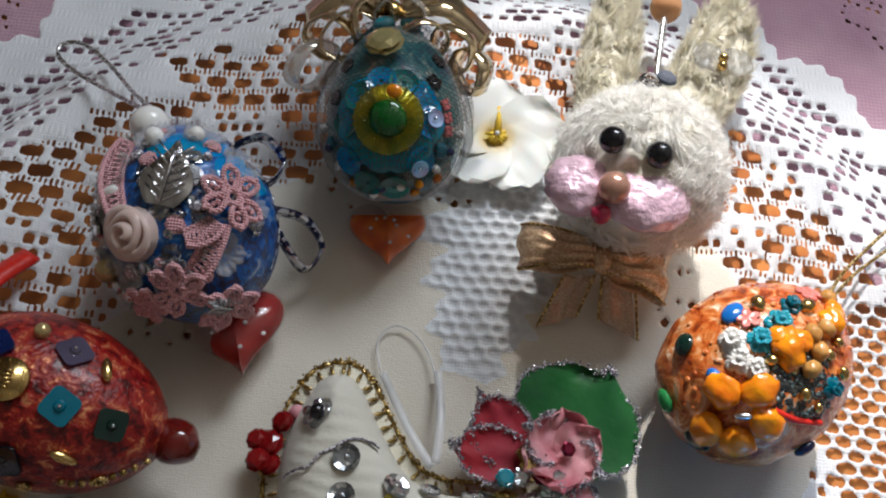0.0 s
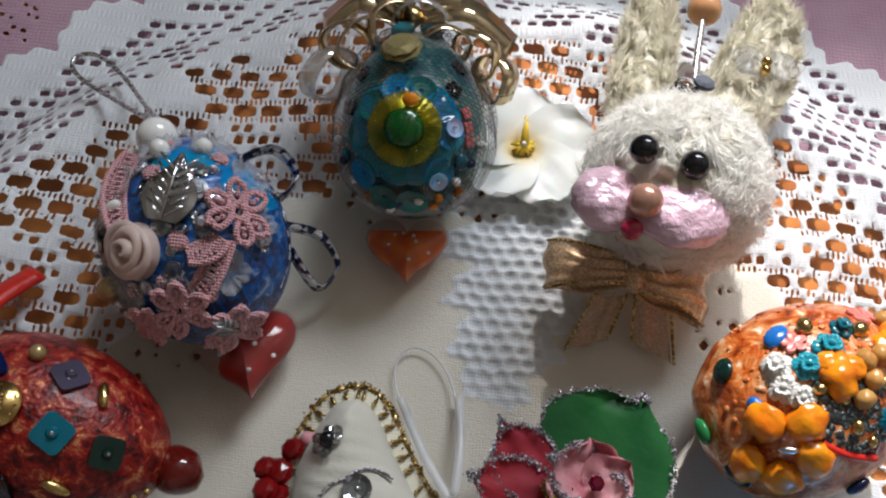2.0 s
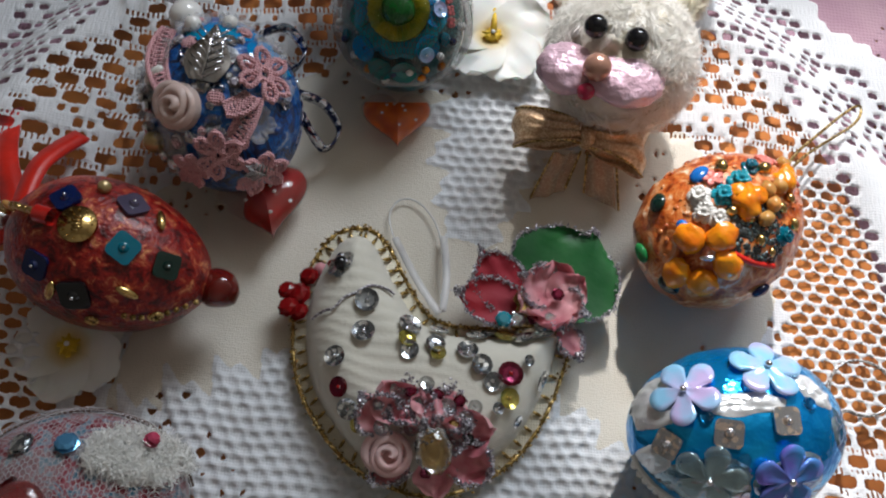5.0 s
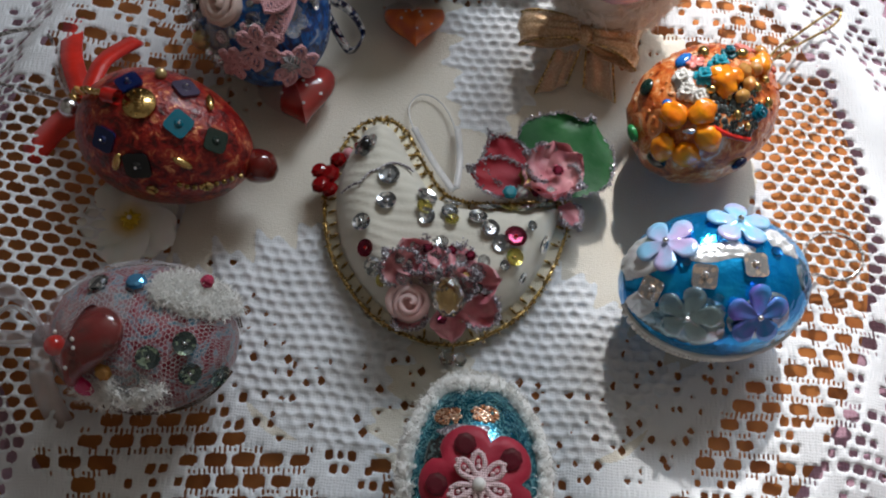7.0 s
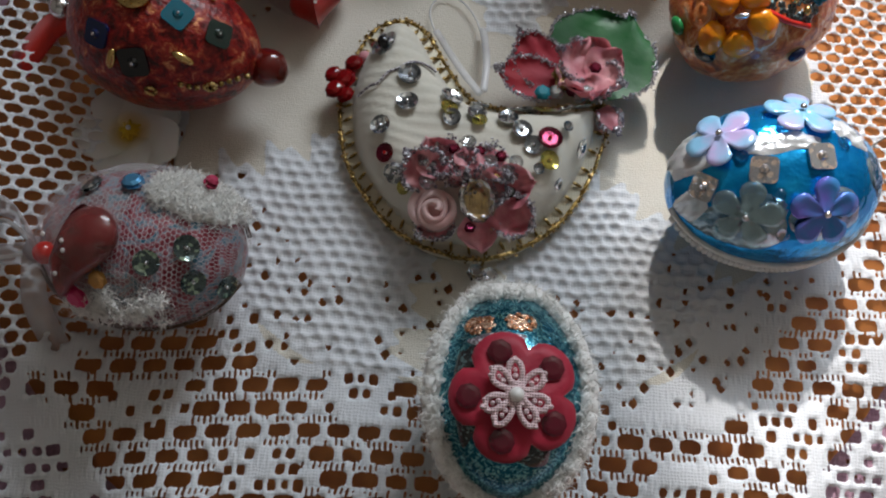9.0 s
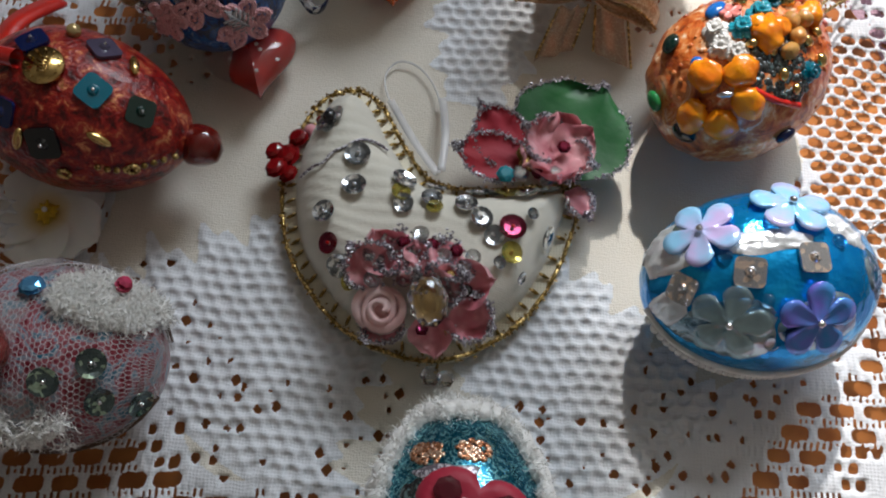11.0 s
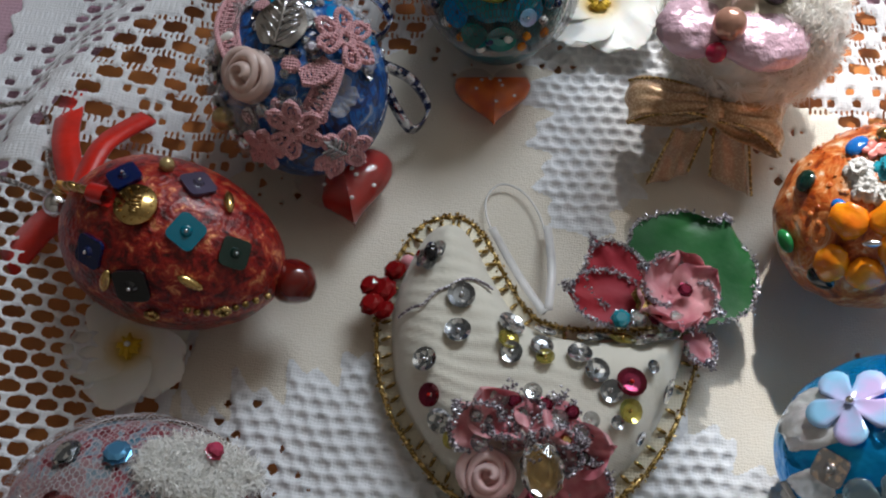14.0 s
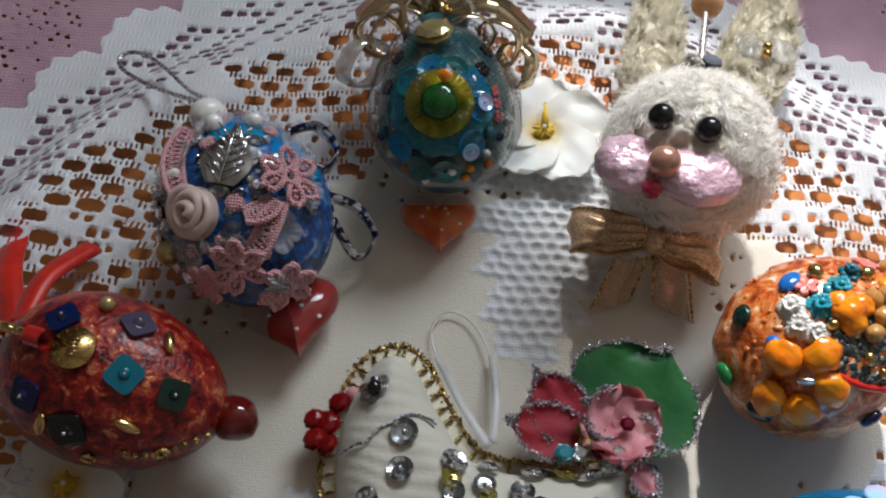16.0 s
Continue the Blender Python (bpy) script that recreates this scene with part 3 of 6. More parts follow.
RED_FELT = mat("red_velvet", (0.42, 0.008, 0.035), rough=0.55, color2=(0.33, 0.006, 0.028), scale=110, bump=0.3, sheen=0.3)
RED_PETAL = mat("red_silk", (0.44, 0.010, 0.024), rough=0.6, color2=(0.50, 0.035, 0.06), scale=70, bump=0.2, sheen=0.3)
PINK_SILK = mat("pink_silk", (0.92, 0.50, 0.53), rough=0.45, color2=(0.70, 0.20, 0.25), scale=130, bump=0.2, sheen=0.3)
PALE_ROSE = mat("pale_rose_satin", (0.92, 0.70, 0.68), rough=0.35, color2=(0.84, 0.52, 0.50), scale=120, bump=0.2, sheen=0.3)
CREAM_ROSE = mat("cream_rose_satin", (0.84, 0.67, 0.61), rough=0.35, color2=(0.74, 0.54, 0.48), scale=120, bump=0.2, sheen=0.3)
PINK_LACE_TRIM = woven("pink_crochet", (0.82, 0.42, 0.45), 0.0007, strength=0.8)
GREEN_SILK = mat("green_silk", (0.008, 0.14, 0.022), rough=0.4, color2=(0.005, 0.095, 0.02), scale=60, bump=0.2, sheen=0.2)


def hair(name, color):
    """Fine pale fibres that let part of the light through."""
    m = bpy.data.materials.new(name)
    m.use_nodes = True
    nt = m.node_tree
    b = nt.nodes["Principled BSDF"]
    b.inputs["Base Color"].default_value, b.inputs["Roughness"].default_value = (*color, 1), 0.45
    tr = nt.nodes.new("ShaderNodeBsdfTranslucent")
    tr.inputs[0].default_value = (*color, 1)
    mix = nt.nodes.new("ShaderNodeMixShader")
    mix.inputs[0].default_value = 0.35
    nt.links.new(b.outputs[0], mix.inputs[1])
    nt.links.new(tr.outputs[0], mix.inputs[2])
    nt.links.new(mix.outputs[0], nt.nodes["Material Output"].inputs["Surface"])
    return m


FLUFF = hair("white_fluff", (0.94, 0.93, 0.90))
CREAM_FLUFF = hair("cream_chenille", (0.97, 0.95, 0.91))
KHAKI_FLUFF = hair("khaki_cream_chenille", (0.84, 0.80, 0.68))
PLUSH = mat("cream_plush", (0.80, 0.76, 0.68), rough=0.5, color2=(0.52, 0.46, 0.34), scale=70, bump=0.9, bscale=500, sheen=0.4)
PINK_FOIL = mat("pink_cellophane", (0.84, 0.58, 0.68), rough=0.16, metal=0.15, color2=(0.74, 0.48, 0.58), scale=120, bump=1.0, bscale=210, coat=0.5)
PINK_FOIL.node_tree.nodes["Bump"].inputs["Distance"].default_value = 0.0018
GOLD_GAUZE = glitter("gold_gauze", (0.66, 0.43, 0.25), (0.92, 0.70, 0.46), scale=2600, amount=0.35, rough=0.30, metal=0.5)
GOLD_GAUZE.node_tree.nodes["Principled BSDF"].inputs["Alpha"].default_value = 0.74
SHEER_GAUZE = glitter("sheer_gold_gauze", (0.66, 0.42, 0.28), (0.85, 0.64, 0.44), scale=2600, amount=0.35, rough=0.35, metal=0.4)
SHEER_GAUZE.node_tree.nodes["Principled BSDF"].inputs["Alpha"].default_value = 0.5
CLEAR_RIBBON = mat("clear_silver_ribbon", (0.88, 0.84, 0.78), rough=0.10, metal=0.6, bump=0.1, alpha=0.6)
GOLD_FOIL_RIBBON = mat("gold_foil_ribbon", (0.85, 0.68, 0.44), rough=0.12, metal=0.9, bump=0.1)
SILVER_RIBBON = glitter("blue_silver_ribbon", (0.04, 0.05, 0.12), (0.75, 0.78, 0.85), scale=700, amount=0.45, rough=0.2)
ORGANZA = mat("white_organza", (0.80, 0.76, 0.78), rough=0.4, bump=0.2, alpha=0.4)
SATIN = mat("white_satin_ribbon", (0.85, 0.84, 0.84), rough=0.25, bump=0.1, alpha=0.55)
WHITE_FOIL = mat("white_glitter_foil", (0.90, 0.92, 0.94), rough=0.16, metal=0.45, bump=0.9, bscale=260, scale=150)
BLUE_FILM = mat("bright_blue_film", (0.0, 0.22, 0.55), rough=0.10, color2=(0.0, 0.26, 0.42), scale=160, bump=0.3, bscale=260, coat=0.7)
GREY_FOIL = mat("grey_silver_foil", (0.42, 0.50, 0.54), rough=0.16, metal=0.75, color2=(0.03, 0.16, 0.30), scale=130, bump=0.9, bscale=240)
SOFT_WHITE = mat("white_chenille", (0.88, 0.87, 0.84), rough=0.7, color2=(0.72, 0.70, 0.66), scale=260, bump=0.9, bscale=700, sheen=0.4)
PALE_CROCHET = woven("pale_pink_thread", (0.90, 0.66, 0.68), 0.0006, strength=0.6)
BROWN_CORD = mat("brown_cord", (0.09, 0.05, 0.03), rough=0.7, bump=0.6, bscale=900)
DARK_NET = mat("dark_net_thread", (0.05, 0.045, 0.045), rough=0.8)
for m_ in (PINK_SILK, RED_PETAL, GREEN_SILK, PALE_ROSE, CREAM_ROSE, RED_RIBBON):
    thin(m_, 0.3)
WHITE_NET = mat("white_net_thread", (0.52, 0.48, 0.49), rough=0.7)
WHITE_ROSE = mat("white_varnished_clay", (0.72, 0.70, 0.66), rough=0.3, color2=(0.5, 0.47, 0.44), scale=200, bump=0.4, coat=0.4)
TULLE = mat("grey_tulle", (0.72, 0.70, 0.70), rough=0.6, alpha=0.28, bump=0.4, bscale=900)
STITCH_TAPE = woven("beige_edging", (0.80, 0.74, 0.58), 0.0008, strength=0.2)
PETAL_WHITE = mat("white_petal", (0.90, 0.90, 0.88), rough=0.4, vary=0.02, bump=0.15, bscale=150, sss=0.25)
YELLOW = mat("yellow_petal_centre", (0.74, 0.50, 0.03), rough=0.6, color2=(0.60, 0.36, 0.02), scale=200)
nt = PETAL_WHITE.node_tree
dist = nt.nodes.new("ShaderNodeVectorMath")
dist.operation = "LENGTH"
nt.links.new(nt.nodes["Texture Coordinate"].outputs["Object"], dist.inputs[0])
yr = nt.nodes.new("ShaderNodeValToRGB")
yr.color_ramp.elements[0].position, yr.color_ramp.elements[0].color = 0.003, (0.75, 0.50, 0.02, 1)
yr.color_ramp.elements[1].position, yr.color_ramp.elements[1].color = 0.0085, (0.92, 0.92, 0.89, 1)
nt.links.new(dist.outputs["Value"], yr.inputs[0])
nt.links.new(yr.outputs[0], nt.nodes["Principled BSDF"].inputs["Base Color"])
thin(PETAL_WHITE, 0.3)


# ---- builders of trimmings ----
def M3(x, y, z, spin=0.0, tip=0.0, roll=0.0):
    return pose(x, y, z, tip, roll, spin)


def bead(th, m, r, material, name="bead", label="", squash=1.0, seg=12):
    bm = bmesh.new()
    ball(bm, r, m, seg, squash)
    return part(name, bm, material, th, label)


def oval(th, m, a, b, c, material, name="bead", label="", seg=12):
    bm = bmesh.new()
    bmesh.ops.create_uvsphere(bm, u_segments=seg, v_segments=8, radius=1.0, matrix=m @ Matrix.Diagonal((a, b, c, 1)))
    return part(name, bm, material, th, label)


def square(th, m, size, material, name="sequin", label=""):
    """A square sequin with rounded corners, a raised centre and a sewn bead."""
    bm = bmesh.new()
    box(bm, (size, size, 0.0009))
    side = [e for e in bm.edges if abs(e.verts[0].co.z - e.verts[1].co.z) > 1e-5]
    bmesh.ops.bevel(bm, geom=side, offset=size * 0.2, segments=3, affect="EDGES", profile=0.5)
    for v in bm.verts:
        v.co = m @ (v.co + Vector((0, 0, -0.0006 * (v.co.xy.length / size) ** 2)))
    bmesh.ops.create_cone(bm, cap_ends=True, segments=12, radius1=size * 0.2, radius2=size * 0.13, depth=0.0008, matrix=m @ Matrix.Translation((0, 0, 0.0006)))
    ob = part(name, bm, material, th, label, smooth=False)
    bead(ob, m @ Matrix.Translation((0, 0, 0.0012)), size * 0.065, SILVER, seg=8)
    return ob


def sequin(th, m, r, material, label="", bead_mat=None):
    """A round cupped sequin with facets and a hole."""
    bm = bmesh.new()
    n, rings = 14, []
    for rr, z in ((1.0, 0.0006), (0.62, 0.0001), (0.16, 0.0), (0.16, -0.0003), (0.62, -0.0002), (1.0, 0.0003)):
        rings.append([bm.verts.new(m @ Vector((r * rr * math.cos(2 * math.pi * i / n), r * rr * math.sin(2 * math.pi * i / n), z))) for i in range(n)])
    for k in range(6):
        a, b = rings[k], rings[(k + 1) % 6]
        for i in range(n):
            bm.faces.new((a[i], b[i], b[(i + 1) % n], a[(i + 1) % n]))
    bmesh.ops.recalc_face_normals(bm, faces=bm.faces)
    ob = part("sequin", bm, material, th, label, smooth=False)
    if bead_mat:
        bead(ob, m @ Matrix.Translation((0, 0, 0.0005)), r * 0.17, bead_mat, seg=8)
    return ob


def blossom(th, m, r, material, n=5, name="flower", label="", depth=0.55, cup=0.0, thick=0.0009, sharp=0.7, ruffle=0.0):
    """A flat flower with n lobes, cupped and with an edge of its own thickness."""
    bm = bmesh.new()
    seg, rings = n * 10, 5
    top, bot = [], []
    for k in range(1, rings + 1):
        f = k / rings
        row, rowb = [], []
        for i in range(seg):
            g = 2 * math.pi * i / seg
            lobe = (1 - depth) + depth * abs(math.cos(n * g / 2)) ** sharp
            rr = r * f * (lobe * f + (1 - f) * 0.8)
            z = cup * r * f * f + ruffle * r * f * math.sin(3 * n * g + 1) - 0.06 * r * abs(math.cos(n * g / 2)) * math.sin(math.pi * f)
            v = Vector((rr * math.cos(g), rr * math.sin(g), z))
            row.append(bm.verts.new(m @ v))
            rowb.append(bm.verts.new(m @ (v - Vector((0, 0, thick)))))
        top.append(row)
        bot.append(rowb)
    ct, cb = bm.verts.new(m @ Vector((0, 0, 0))), bm.verts.new(m @ Vector((0, 0, -thick)))
    for i in range(seg):
        j = (i + 1) % seg
        bm.faces.new((ct, top[0][i], top[0][j]))
        bm.faces.new((cb, bot[0][j], bot[0][i]))
        for k in range(rings - 1):
            bm.faces.new((top[k][i], top[k + 1][i], top[k + 1][j], top[k][j]))
            bm.faces.new((bot[k][j], bot[k + 1][j], bot[k + 1][i], bot[k][i]))
        bm.faces.new((top[-1][i], bot[-1][i], bot[-1][j], top[-1][j]))
    return part(name, bm, material, th, label)


def rose(th, m, r, material, name="rose", label=""):
    """A rolled ribbon rose: a spiral of upright cloth that opens outwards."""
    bm = bmesh.new()
    n, turns, rows = 100, 2.7, []
    for i in range(n + 1):
        f = i / n
        g = 2 * math.pi * turns * f
        rad = r * (0.10 + 0.90 * f ** 0.8) * (1 + 0.07 * math.sin(g * 2.5))
        h = r * (0.85 - 0.45 * f)
        row = []
        fold = 1 + 0.25 * math.sin(g * 1.7)
        for s, out in ((0.0, -0.16), (0.7, -0.05), (1.0, 0.0), (1.05, 0.08 * fold), (0.95, 0.18 * fold), (0.75, 0.26 * fold)):
            q = max(0.02 * r, rad * 0.86 + out * r)
            row.append(bm.verts.new(m @ Vector((q * math.cos(g), q * math.sin(g), h * s))))
        rows.append(row)
    for i in range(n):
        for k in range(5):
            bm.faces.new((rows[i][k], rows[i + 1][k], rows[i + 1][k + 1], rows[i][k + 1]))
    bmesh.ops.create_cone(bm, cap_ends=True, segments=20, radius1=r * 0.98, radius2=r * 0.3, depth=r * 0.4, matrix=m @ Matrix.Translation((0, 0, r * 0.16)))
    return part(name, bm, material, th, label)


def petal(th, m, length, width, material, name="petal", label="", curl=0.35, ruffle=0.12, edge=None, seed=0, point=0.0, full=0.82):
    """A cloth petal or leaf that grows along +y, bowed and ruffled, with a raised glitter rim where asked."""
    bm = bmesh.new()
    nu, nv, grid = 10, 12, []
    for i in range(nv + 1):
        t = i / nv
        w = width * 0.5 * (math.sin(math.pi * min(t * full + 0.12, 1.0)) ** 0.7) * (1 - point * t * t)
        if i == nv:
            w *= 0.35 if full > 0.7 else 0.62
        row = []
        for j in range(nu + 1):
            u = j / nu * 2 - 1
            wob = 1 + 0.07 * noise.noise(Vector((u * 2, t * 3, seed)))
            x = u * w * wob
            y = length * (t - 0.10 * (u * u) * t) * wob
            z = curl * length * (t * t * 0.5) + curl * width * 0.3 * u * u + ruffle * width * noise.noise(Vector((u * 2.2 + seed, t * 3.1, seed * 1.7))) * (0.3 + t)
            row.append(Vector((x, y, z)))
        grid.append(row)
    top = [[bm.verts.new(m @ v) for v in row] for row in grid]
    bot = [[bm.verts.new(m @ (v - Vector((0, 0, 0.0005)))) for v in row] for row in grid]
    for i in range(nv):
        for j in range(nu):
            bm.faces.new((top[i][j], top[i][j + 1], top[i + 1][j + 1], top[i + 1][j]))
            bm.faces.new((bot[i][j], bot[i + 1][j], bot[i + 1][j + 1], bot[i][j + 1]))
    ob = part(name, bm, material, th, label)
    if edge:
        rim = [grid[i][nu] for i in range(2, nv + 1)] + [grid[nv][j] for j in range(nu - 1, 0, -1)] + [grid[i][0] for i in range(nv, 1, -1)]
        dense = spline([m @ (v + Vector((0, 0, 0.0003))) for v in rim], 4, closed=False)
        grains(ob, dense, 4, 0.00042, 0.00042, edge, label="silver glitter edge", seed=seed)
    return ob


def grains(th, pts, per, size, spread, material, name="glitter_edge", label="", seed=0):
    """Loose glitter along a line: many tiny eight-faced grains."""
    rng = random.Random(seed)
    V, F = [], []
    for p in pts:
        for _ in range(per):
            c = p + Vector((rng.gauss(0, spread), rng.gauss(0, spread), rng.gauss(0, spread * 0.5)))
            s = size * rng.uniform(0.5, 1.3)
            ax = Euler((rng.uniform(0, 3), rng.uniform(0, 3), rng.uniform(0, 3))).to_matrix()
            k = len(V)
            V += [c + ax @ Vector(q) * s for q in ((1, 0, 0), (-1, 0, 0), (0, 1, 0), (0, -1, 0), (0, 0, 0.6), (0, 0, -0.6))]
            for a, b in ((0, 2), (2, 1), (1, 3), (3, 0)):
                F += [(k + a, k + b, k + 4), (k + b, k + a, k + 5)]
    return tagged(mesh_from(name, V, F, material, th, label, smooth=False), kind="stuff")


def lump(th, m, a, b, c, material, name="petal", label="", seed=0.0, rough=0.14):
    """A hand-made bead: an oval with an uneven skin."""
    bm = bmesh.new()
    bmesh.ops.create_icosphere(bm, subdivisions=3, radius=1.0)
    for v in bm.verts:
        d = v.co.copy()
        v.co = m @ (Vector((d.x * a, d.y * b, d.z * c)) * (1 + rough * noise.noise(d * 1.6 + Vector((seed, 0, 0))) + rough * 0.5 * noise.noise(d * 4 + Vector((0, seed, 0)))))
    return part(name, bm, material, th, label)


def gem(th, m, r, h, material, name="gem", label="", n=8):
    """A cut stone: table, crown and pavilion."""
    bm = bmesh.new()
    rings = []
    for rr, z, turn in ((0.55, h * 0.5, 0.0), (0.88, h * 0.28, 0.5), (1.0, 0.0, 0.0), (0.6, -h * 0.3, 0.5)):
        rings.append([bm.verts.new(m @ Vector((r * rr * math.cos(2 * math.pi * (i + turn) / n), r * rr * math.sin(2 * math.pi * (i + turn) / n), z))) for i in range(n)])
    bm.faces.new(rings[0])
    bm.faces.new(rings[3][::-1])
    for k in range(3):
        a, b = rings[k], rings[k + 1]
        sh = 1 if k == 1 else 0
        for i in range(n):
            bm.faces.new((a[i], b[(i - sh) % n], a[(i + 1) % n]))
            bm.faces.new((b[(i - sh) % n], b[(i + 1 - sh) % n], a[(i + 1) % n]))
    bmesh.ops.recalc_face_normals(bm, faces=bm.faces)
    return part(name, bm, material, th, label, smooth=False)


def heart(th, m, w, material, core, label="", half=None, fill=0.26, dots=7):
    """A puffed clear heart, point towards -y, with a coloured lower body and white dots."""
    def shape(scale, fat, cut, half=None):
        bm = bmesh.new()
        n, rings, rows = 40, 7, []
        for k in range(rings + 1):
            f = math.cos(math.pi / 2 * k / rings)
            z = fat * math.sin(math.pi / 2 * k / rings) ** 1.0
            row = []
            for i in range(n):
                t = 2 * math.pi * i / n
                x = 16 * math.sin(t) ** 3 / 34
                y = (13 * math.cos(t) - 5 * math.cos(2 * t) - 2 * math.cos(3 * t) - math.cos(4 * t) + 2) / 34
                if half is not None:
                    x = max(x, half + 0.3 * y)
                else:
                    y = min(y, cut)
                row.append((x * w * scale * f, y * w * scale * f))
            rows.append((row, z))
        loops = []
        for s in (1, -1):
            loops.append([[bm.verts.new(m @ Vector((x, y, s * z))) for x, y in row] for row, z in rows[(0 if s > 0 else 1):-1]])
        for L in loops:
            for a, b in zip(L, L[1:]):
                for i in range(n):
                    bm.faces.new((a[i], a[(i + 1) % n], b[(i + 1) % n], b[i]))
            bm.faces.new(L[-1])
        a, b = loops[0][0], loops[1][0]
        for i in range(n):
            bm.faces.new((a[i], b[i], b[(i + 1) % n], a[(i + 1) % n]))
        bmesh.ops.remove_doubles(bm, verts=bm.verts, dist=1e-6)
        bmesh.ops.recalc_face_normals(bm, faces=bm.faces)
        return bm
    ob = part("heart", shape(1.0, w * 0.22, 1.0), material, th, label)
    part("heart_core", shape(0.95, w * 0.19, fill, half), core, ob)
    bm = bmesh.new()
    for i in range(dots):
        t = i * 2.4
        rr = 0.10 + 0.22 * ((i * 37) % 11) / 11
        ball(bm, w * 0.022, m @ Matrix.Translation((w * rr * math.cos(t), w * (rr * 0.8 * math.sin(t)), w * 0.2 * math.sqrt(max(0.05, 1 - (rr / 0.42) ** 2)))), 8, 0.5)
    part("dots", bm, DOT_WHITE, ob)
    return ob


def strip(th, pts, width, material, name="ribbon", label="", side=None, thick=0.0004):
    """A flat ribbon along the points; side: the direction across it (one, or one a point)."""
    P = [Vector(p) for p in pts]
    P = spline(P, 6, closed=False)
    bm = bmesh.new()
    rows = []
    for i, p in enumerate(P):
        d = (P[min(i + 1, len(P) - 1)] - P[max(i - 1, 0)]).normalized()
        s = Vector(side) if side else d.cross(Vector((0, 0, 1)))
        s = (s - d * s.dot(d)).normalized() * width / 2
        nn = d.cross(s).normalized() * thick
        rows.append([bm.verts.new(p - s), bm.verts.new(p + s * 0.0 + nn * 1.6), bm.verts.new(p + s), bm.verts.new(p + s - nn), bm.verts.new(p - s - nn)])
    for a, b in zip(rows, rows[1:]):
        for k in range(5):
            bm.faces.new((a[k], a[(k + 1) % 5], b[(k + 1) % 5], b[k]))
    bm.faces.new(rows[0])
    bm.faces.new(rows[-1][::-1])
    bmesh.ops.recalc_face_normals(bm, faces=bm.faces)
    return part(name, bm, material, th, label)


def fluff(th, roots, length, per, material, name="fluff", label="", width=0.00013, lie=0.6, seed=1, deep=0.0, curl=0.45, clump=0.0):
    """Many fine curly hairs from the roots: (place, normal)."""
    rng = random.Random(seed)
    V, F = [], []
    for p, n in roots:
        p, n = Vector(p), Vector(n)
        lead = Vector((rng.gauss(0, 1), rng.gauss(0, 1), rng.gauss(0, 1)))
        for _ in range(per):
            d = lead * clump + Vector((rng.gauss(0, 1), rng.gauss(0, 1), rng.gauss(0, 1))) * (1 - clump)
            d = (d - n * d.dot(n)).normalized()
            a = (n * (1 - lie) + d * lie * rng.uniform(0.5, 1.3)).normalized()
            ln = length * rng.uniform(0.4, 1.2) / 4
            q = p + d * rng.uniform(0, length * 0.4) + n * rng.uniform(0, deep)
            s = Vector((rng.gauss(0, 1), rng.gauss(0, 1), rng.gauss(0, 1))).cross(a).normalized() * width
            k = len(V)
            for step in range(5):
                w = s * (1 - 0.2 * step)
                V += [q - w, q + w]
                a = (a + Vector((rng.gauss(0, curl), rng.gauss(0, curl), rng.gauss(0, curl * 0.8)))).normalized()
                q = q + a * ln
            F += [(k + 2 * i, k + 2 * i + 1, k + 2 * i + 3, k + 2 * i + 2) for i in range(4)]
    return mesh_from(name, V, F, material, th, label)


def surf(e, s, g, up=0.0):
    rho = math.sqrt(max(0.0, 1 - s * s)) * (1 - e.k * s)
    p = Vector(((e.a + up) * s, (e.b + up) * rho * math.cos(g), (e.c + up) * rho * math.sin(g)))
    p.rotate(Euler((0, 0, e.turn)))
    return p + Vector((0, 0, e.c))


def netting(e, pitch, width, material, up=0.0012, lo=0.05, label=""):
    """A hexagon net of flat threads drawn over the egg's upper side."""
    V, F = [], []
    row_h, n = pitch * 0.866, 0
    rows = int(2 * e.a * 1.25 / row_h)
    across = int(math.pi * e.b * 0.95 / pitch)

    def place(u, w):
        s = max(-0.985, min(0.985, u))
        return surf(e, s, w, up + 0.0004 * math.sin(u * 17 + w * 9))

    def edge(a, b):
        p, q = place(*a), place(*b)
        c = Vector((0, 0, e.c))
        nn = ((p + q) / 2 - c).normalized()
        s = (q - p).cross(nn)
        if s.length < 1e-9:
            return
        s = s.normalized() * width / 2
        k = len(V)
        V.extend([p - s, p + s, q + s, q - s, (p + q) / 2 + nn * width * 0.5])
        F.extend([(k, k + 1, k + 4), (k + 1, k + 2, k + 4), (k + 2, k + 3, k + 4), (k + 3, k, k + 4)])
    for i in range(rows):
        u = -0.97 + 1.94 * (i + 0.5) / rows
        du = 1.94 / rows
        for j in range(across):
            dw = (math.pi - 2 * lo) / across
            w = lo + dw * (j + (0.5 if i % 2 else 0.0))
            a, b, c = (u - du / 6, w), (u + du / 6, w + dw / 2), (u + du / 6, w - dw / 2)
            edge(a, b)
            edge(a, c)
            edge(b, (u + du * 5 / 6, w + dw / 2))
    return mesh_from("net", V, F, material, e.top, label, smooth=False)


def loc(th, x, y, z):
    """A place in mm on the plan, in the thing's own space."""
    return Vector((x * 0.001, y * 0.001, z * 0.001)) - th.matrix_world.translation


def mm(e, x, y, up=0.0, spin=0.0):
    return e.at(x * 0.001, y * 0.001, up * 0.001, spin)


